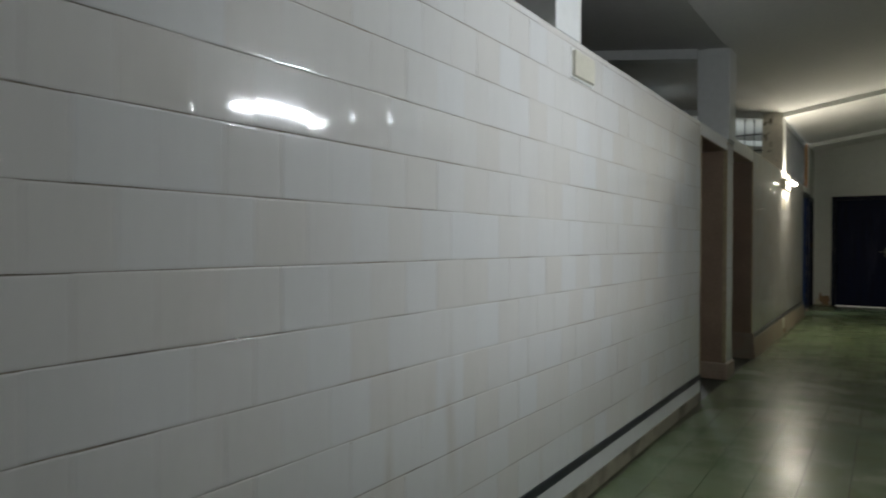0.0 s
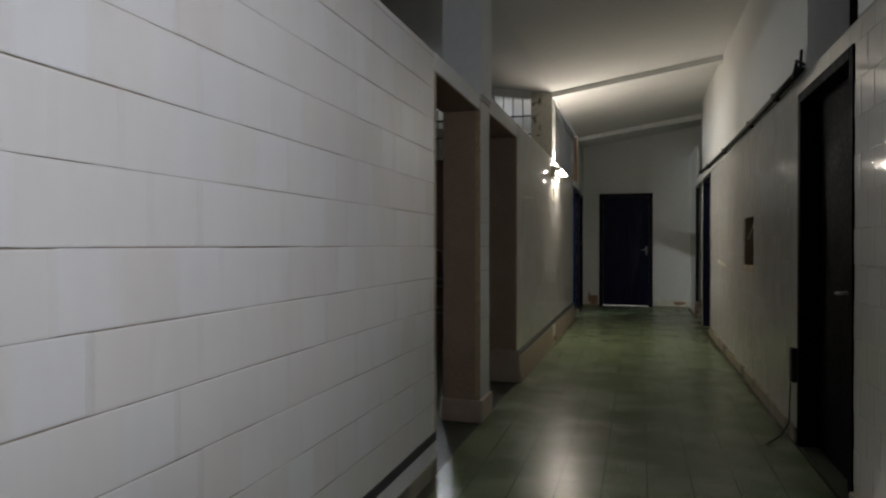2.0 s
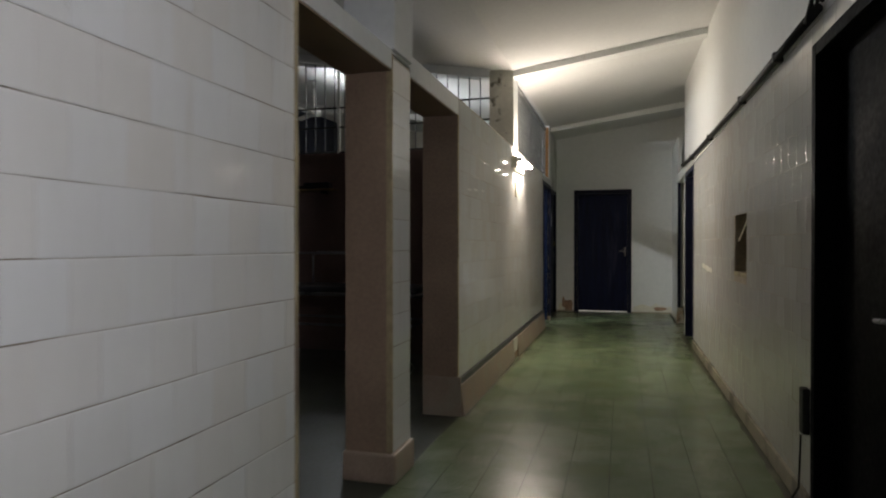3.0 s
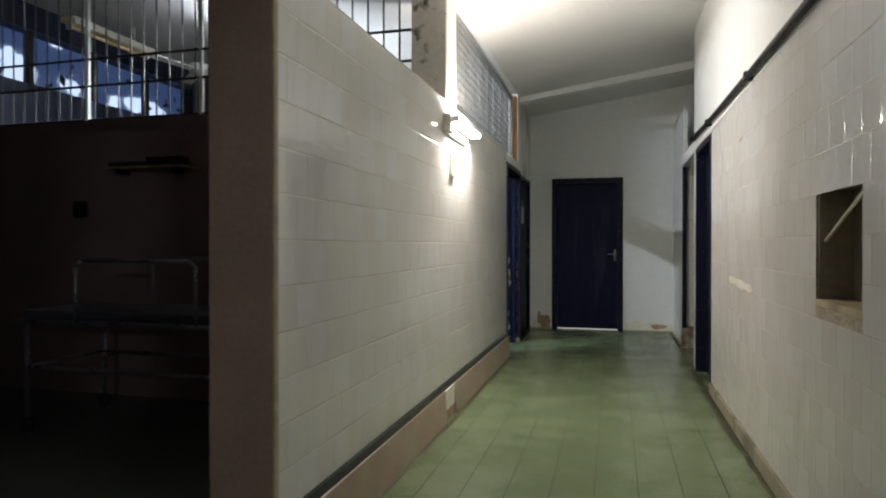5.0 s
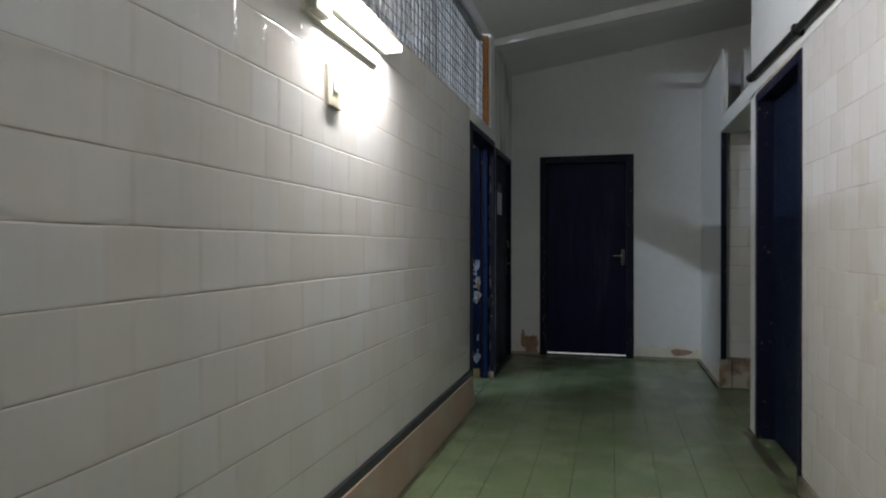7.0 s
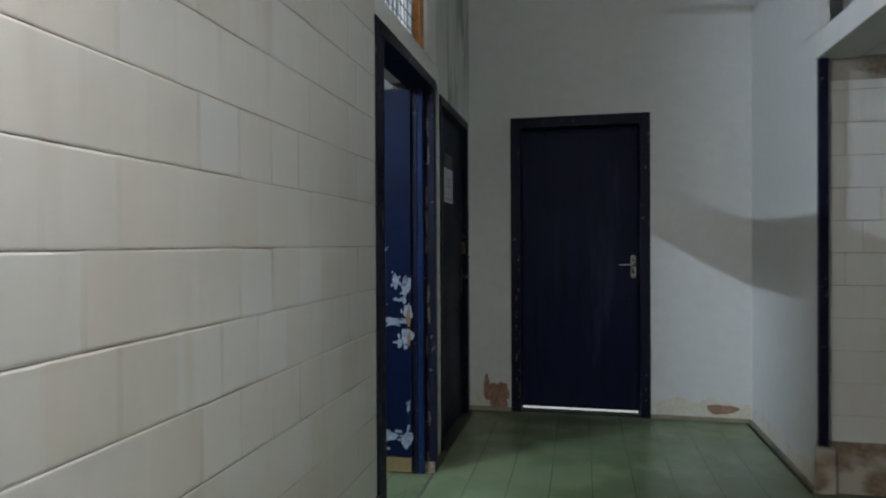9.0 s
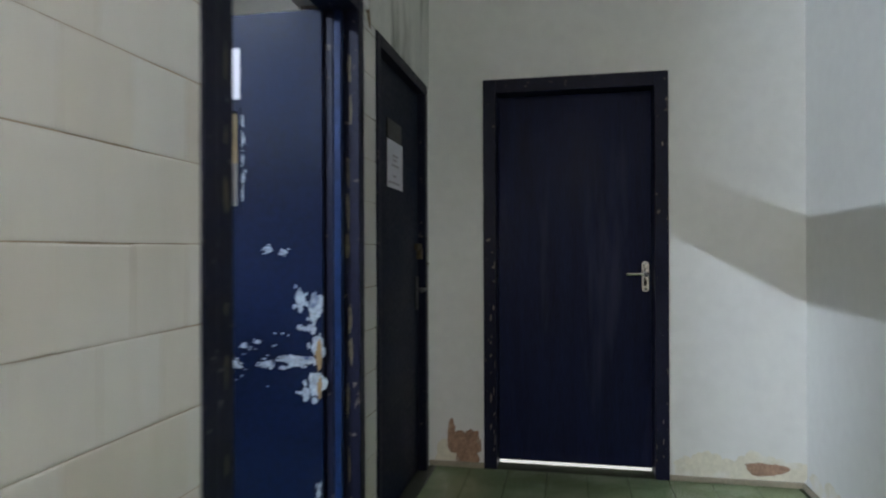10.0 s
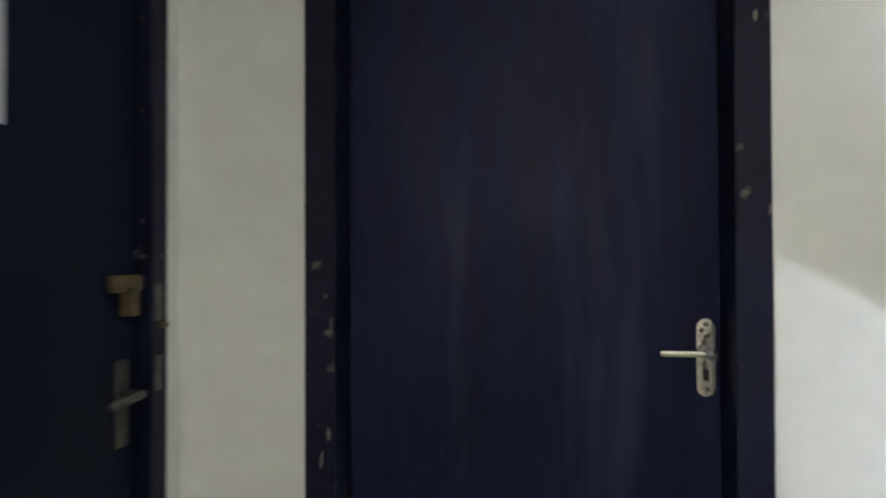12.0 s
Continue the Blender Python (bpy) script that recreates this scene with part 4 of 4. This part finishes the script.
# ward furniture
def stretcher(x, y):
    """A steel stretcher: tube frame, raised head rail, lower rack, four legs with castors."""
    s = thing("hospital_stretcher", (x, y, 0), "steel hospital stretcher with a dark vinyl mattress", "bed")
    L, Wd = 0.95, 0.32
    x0, x1, y0, y1 = x - L, x + L, y - Wd, y + Wd
    part("mattress", boxes((x0 + 0.03, x1 - 0.03, y0 + 0.02, y1 - 0.02, 0.72, 0.78), bevel=0.02), MATTRESS, s)
    part("frame", rods(0.016, ((x0, y0, 0.71), (x1, y0, 0.71)), ((x0, y1, 0.71), (x1, y1, 0.71)), ((x0, y0, 0.71), (x0, y1, 0.71)), ((x1, y0, 0.71), (x1, y1, 0.71))), STEEL, s, "", True)
    part("lower_rack", rods(0.012, ((x0 + 0.1, y0, 0.42), (x1 - 0.1, y0, 0.42)), ((x0 + 0.1, y1, 0.42), (x1 - 0.1, y1, 0.42)), ((x0 + 0.1, y0, 0.42), (x0 + 0.1, y1, 0.42)), ((x1 - 0.1, y0, 0.42), (x1 - 0.1, y1, 0.42))), STEEL, s, "", True)
    for xx in (x0 + 0.1, x1 - 0.1):
        for yy in (y0, y1):
            part("leg", rods(0.014, ((xx, yy, 0.10), (xx, yy, 0.71))), STEEL, s, "", True)
            part("castor", rods(0.05, ((xx, yy - 0.012, 0.05), (xx, yy + 0.012, 0.05)), sides=16), BLACK, s, "black castor", True)
    for yy in (y0 - 0.02, y1 + 0.02):
        part("side_rail", rods(0.012, ((x - 0.45, yy, 0.72), (x - 0.45, yy, 1.06)), ((x - 0.45, yy, 1.06), (x - 0.40, yy, 1.10)), ((x - 0.40, yy, 1.10), (x + 0.36, yy, 1.10)), ((x + 0.36, yy, 1.10), (x + 0.41, yy, 1.06)), ((x + 0.41, yy, 1.06), (x + 0.41, yy, 0.72))), STEEL, s, "", True)
    return s


stretcher(-1.65, 9.12)
bracket = thing("wall_bracket", (-2.3, 9.8, 1.85), "black holder on a thin shelf on the brown wall", "bracket")
part("shelf", boxes((-2.66, -1.96, 9.60, 9.80, 1.775, 1.792), bevel=0.003), OLD_WOOD, bracket, "thin bare wooden shelf board")
part("arm", boxes((-2.68, -2.30, 9.66, 9.72, 1.80, 1.835), (-2.31, -2.0, 9.63, 9.74, 1.793, 1.865), bevel=0.012), BLACK, bracket)
for x in (-2.6, -2.1):
    part("stay", boxes((x - 0.012, x + 0.012, 9.66, 9.8, 1.745, 1.775), bevel=0.003), BLACK, bracket)
plug = thing("wall_socket", (-3.07, 9.8, 1.48), "small black wall socket", "socket")
part("plate", boxes((-3.13, -3.0, 9.775, 9.80, 1.42, 1.55), bevel=0.006), BLACK, plug)


# ---- tiles ----
CACHE = {}


def tile_mesh(w, h, edge, drop, mat, name="tile", lean=0.3, side=1.5):
    """A pressed tile: flat middle, soft rounded rim."""
    key = (round(w, 3), round(h, 4), mat.name, lean, side)
    if key not in CACHE:
        me = bpy.data.meshes.new(name)
        vs, fs = tile_points(w, h, edge, drop, side)
        me.from_pydata(vs, [], fs)
        me.materials.append(mat)
        for p in me.polygons:
            p.use_smooth = True
        me.normals_split_custom_set_from_vertices(rim_normals(1, Matrix.Identity(3), lean))
        CACHE[key] = me
    return CACHE[key]


def tile_points(w, h, edge, drop, side):
    eu = min(edge * side, w * 0.3)
    us, ws = (-w / 2, -w / 2 + eu, w / 2 - eu, w / 2), (-h / 2, -h / 2 + edge, h / 2 - edge, h / 2)
    vs = [(u, v, -drop if i in (0, 3) or j in (0, 3) else 0.0) for j, v in enumerate(ws) for i, u in enumerate(us)]
    fs = [(4 * j + i, 4 * j + i + 1, 4 * j + i + 5, 4 * j + i + 4) for j in range(3) for i in range(3)]
    return vs, fs


def rim_normals(count, turn, lean):
    """A level middle and an outward lean along the rim, so that the gloss stays flat."""
    out = []
    for j in range(4):
        for i in range(4):
            u, v = (i == 3) - (i == 0), (j == 3) - 0.45 * (j == 0)
            out.append(tuple((turn @ Vector((u * lean * 0.7, v * lean, 1))).normalized()))
    return out * count


def lay(parent, places, turn, mat, edge, drop, near, tilt, stuff_label, name="tile", wobble=0.0007, lean=0.3, side=1.5):
    """places: centre, width, height. Tiles for which near() holds are parts, at most 390; the rest join."""
    rnd = random.Random(len(places))
    order = sorted(places, key=lambda p: near(p[0]))
    rest_v, rest_f = [], []
    for k, (c, w, h) in enumerate(order):
        slip = Vector((rnd.uniform(-1, 1), rnd.uniform(-1, 1), rnd.uniform(-0.15, 0.15))) * wobble
        m = Matrix.Translation(c) @ turn @ Matrix.Translation(slip) @ Euler((rnd.gauss(0, tilt), rnd.gauss(0, tilt), 0)).to_matrix().to_4x4()
        if k < 390:
            ob = new(name, tile_mesh(w, h, edge, drop, mat, name, lean, side))
            ob.matrix_basis = m
            ob.parent = parent
        else:
            vs, fs = tile_points(w, h, edge, drop, side)
            n0 = len(rest_v)
            rest_v += [tuple(m @ Vector(v)) for v in vs]
            rest_f += [tuple(n0 + i for i in f) for f in fs]
    if rest_v:
        me = bpy.data.meshes.new("tiles")
        me.from_pydata(rest_v, [], rest_f)
        me.materials.append(mat)
        for p in me.polygons:
            p.use_smooth = True
        me.normals_split_custom_set_from_vertices(rim_normals(len(rest_v) // 16, turn.to_3x3(), lean))
        ob = new("tiles", me)
        ob.parent = parent
        tagged(ob, stuff_label, kind="stuff")


def bond(a0, a1, z0, z1, pitch, row, gap_a, gap_z, holes=(), shift=0.0, phase=0.0, offset=0.5):
    """Running bond over a strip: (a, z, w, h) of each whole or cut tile, less the holes."""
    out = []
    k, zz = 0, z0 + phase - (row if phase > 0 else 0)
    while zz < z1 - 0.004:
        lo, hi = max(zz, z0), min(zz + row, z1)
        first = a0 - pitch * 2 + shift + (offset * pitch if k % 2 else 0.0)
        a = first
        while a < a1:
            l, r = max(a, a0), min(a + pitch, a1)
            spans = [(l, r)]
            for h0, h1, hz0, hz1 in holes:
                if hz0 < (lo + hi) / 2 < hz1:
                    nxt = []
                    for s, e in spans:
                        if e <= h0 or s >= h1:
                            nxt.append((s, e))
                        else:
                            if s < h0:
                                nxt.append((s, h0))
                            if e > h1:
                                nxt.append((h1, e))
                    spans = nxt
            for s, e in spans:
                if e - s > 0.02 and hi - lo > 0.02:
                    out.append(((s + e) / 2, (lo + hi) / 2, round(e - s - gap_a, 4), round(hi - lo - gap_z, 4)))
            a += pitch
        zz += row
        k += 1
    return out


FACE_EAST = Matrix.Rotation(radians(90), 4, "Z") @ Matrix.Rotation(radians(90), 4, "X")   # local x -> y, y -> z, normal +x
FACE_WEST = Matrix.Rotation(radians(-90), 4, "Z") @ Matrix.Rotation(radians(90), 4, "X")
FACE_SOUTH = Matrix.Rotation(radians(90), 4, "X")
ROW, PITCH = 0.158, 0.1565
spec = dict(edge=0.0055, drop=0.0008, wobble=0.0009)
lay(wall_1, [(Vector((0, a, z)), w, h) for a, z, w, h in bond(TILED, OP1[0], 0.212, TOP1, PITCH, ROW, 0.0002, 0.0027, phase=0.150)], FACE_EAST, GLAZE, **spec, side=1.0, lean=0.38, near=lambda c: abs(c.y - 3.4), tilt=0.0030, stuff_label="white glazed wall tiles")
lay(wall_2, [(Vector((0, a, z)), w, h) for a, z, w, h in bond(OP2[1], LD[0], 0.256, TOP2, PITCH, 0.1615, 0.0002, 0.0026, phase=0.1495)], FACE_EAST, GLAZE, **spec, side=0.9, lean=0.38, near=lambda c: abs(c.y - 9.6), tilt=0.0040, stuff_label="cream-white glazed wall tiles")
holes_r = [(RD1[0], RD1[1], 0, 2.03), (7.868, 8.345, 0.95, 1.42), (RD2[0], RD2[1], 0, 2.10)]
lay(wall_right, [(Vector((R, a, z)), w, h) for a, z, w, h in bond(TILED, RD2[1], 0.09, TILE_TOP_R, PITCH, ROW, 0.0002, 0.0023, holes_r, phase=0.034)], FACE_WEST, STAINED, **spec, side=2.2, lean=0.30, near=lambda c: abs(c.y - 8.6), tilt=0.0045, stuff_label="white glazed wall tiles")
wall_pb = [o for o in scene.objects if o.name == "wall_passage_back"][0]
lay(wall_pb, [(Vector((a, PASS[1] + 0.034, z)), w, h) for a, z, w, h in bond(R + 0.07, EAST, 0.22, 2.005, PITCH, ROW, 0.0008, 0.003)], FACE_SOUTH, GLAZE, **spec, near=lambda c: c.x, tilt=0.003, stuff_label="white glazed wall tiles")
wall_fl = [o for o in scene.objects if o.name == "wall_far_left"][0]
lay(wall_fl, [(Vector((XL, a, z)), w, h) for a, z, w, h in bond(LD[1] + 0.002, L2[0] - 0.002, 0.0, L2[2], 0.62, 0.1675, 0.0008, 0.0036, phase=0.0505, shift=0.6, offset=0.0)], FACE_EAST, GLAZE, **spec, near=lambda c: c.z, tilt=0.003, stuff_label="white glazed wall tiles")

lay(pillar_face, [(Vector((-0.001, a, z)), w, h) for a, z, w, h in bond(OP1[1] + 0.008, OP2[0] - 0.004, 0.15, 2.11, 0.6, ROW, 0.0005, 0.003, shift=0.6, offset=0.0, phase=0.05)], FACE_EAST, GLAZE, **spec, near=lambda c: c.z, tilt=0.003, stuff_label="white glazed wall tiles")

# floor tiles
FT = 0.207
floor_ob = [o for o in scene.objects if o.name == "floor"][0]
places = []
for j in range(60, 65):
    for i in range(-6, -1):
        x0, x1 = 0.196 + FT * i, min(0.0, 0.196 + FT * (i + 1))
        places.append((Vector(((x0 + x1) / 2, FT * (j + 0.5), 0.0)), round(x1 - x0 - 0.0038, 4), round(FT - 0.0013, 4)))
for ya, yb, far in ((PASS[0] + 0.001, PASS[1] - 0.002, EAST), (RD2[0] + 0.057, RD2[1] - 0.057, R + 0.084)):
    for j in range(53, 66):
        for i in range(8, 16):
            x0, x1 = 0.196 + FT * i, min(far, 0.196 + FT * (i + 1))
            y0, y1 = max(ya, FT * j), min(yb, FT * (j + 1))
            if x1 - x0 > 0.02 and y1 - y0 > 0.02:
                places.append((Vector(((x0 + x1) / 2, (y0 + y1) / 2, 0.0)), round(x1 - x0 - 0.0038, 4), round(y1 - y0 - 0.0013, 4)))
for j in range(-8, 71):
    for i in range(-1, 9):
        x0, x1 = max(0.0, 0.196 + FT * i), min(R, 0.196 + FT * (i + 1))
        y0, y1 = FT * j, min(END, FT * (j + 1))
        if x1 - x0 > 0.02 and y1 - y0 > 0.02:
            places.append((Vector(((x0 + x1) / 2, (y0 + y1) / 2, 0.0)), round(x1 - x0 - 0.0038, 4), round(y1 - y0 - 0.0013, 4)))
lay(floor_ob, places, Matrix.Identity(4), FLOOR, 0.003, 0.0004, near=lambda c: abs(c.y - 11.0), tilt=0.0006, stuff_label="worn green cement floor tiles", name="floor_tile", wobble=0.0001, lean=0.04)
solid("floor_side", boxes((WEST, 0.0, BACK, END + 1.0, -0.004, -0.001), (R, EAST, BACK, END, -0.004, -0.001)), WARD_FLOOR, "green floor of the side rooms, its dimness put into the colour", "floor")
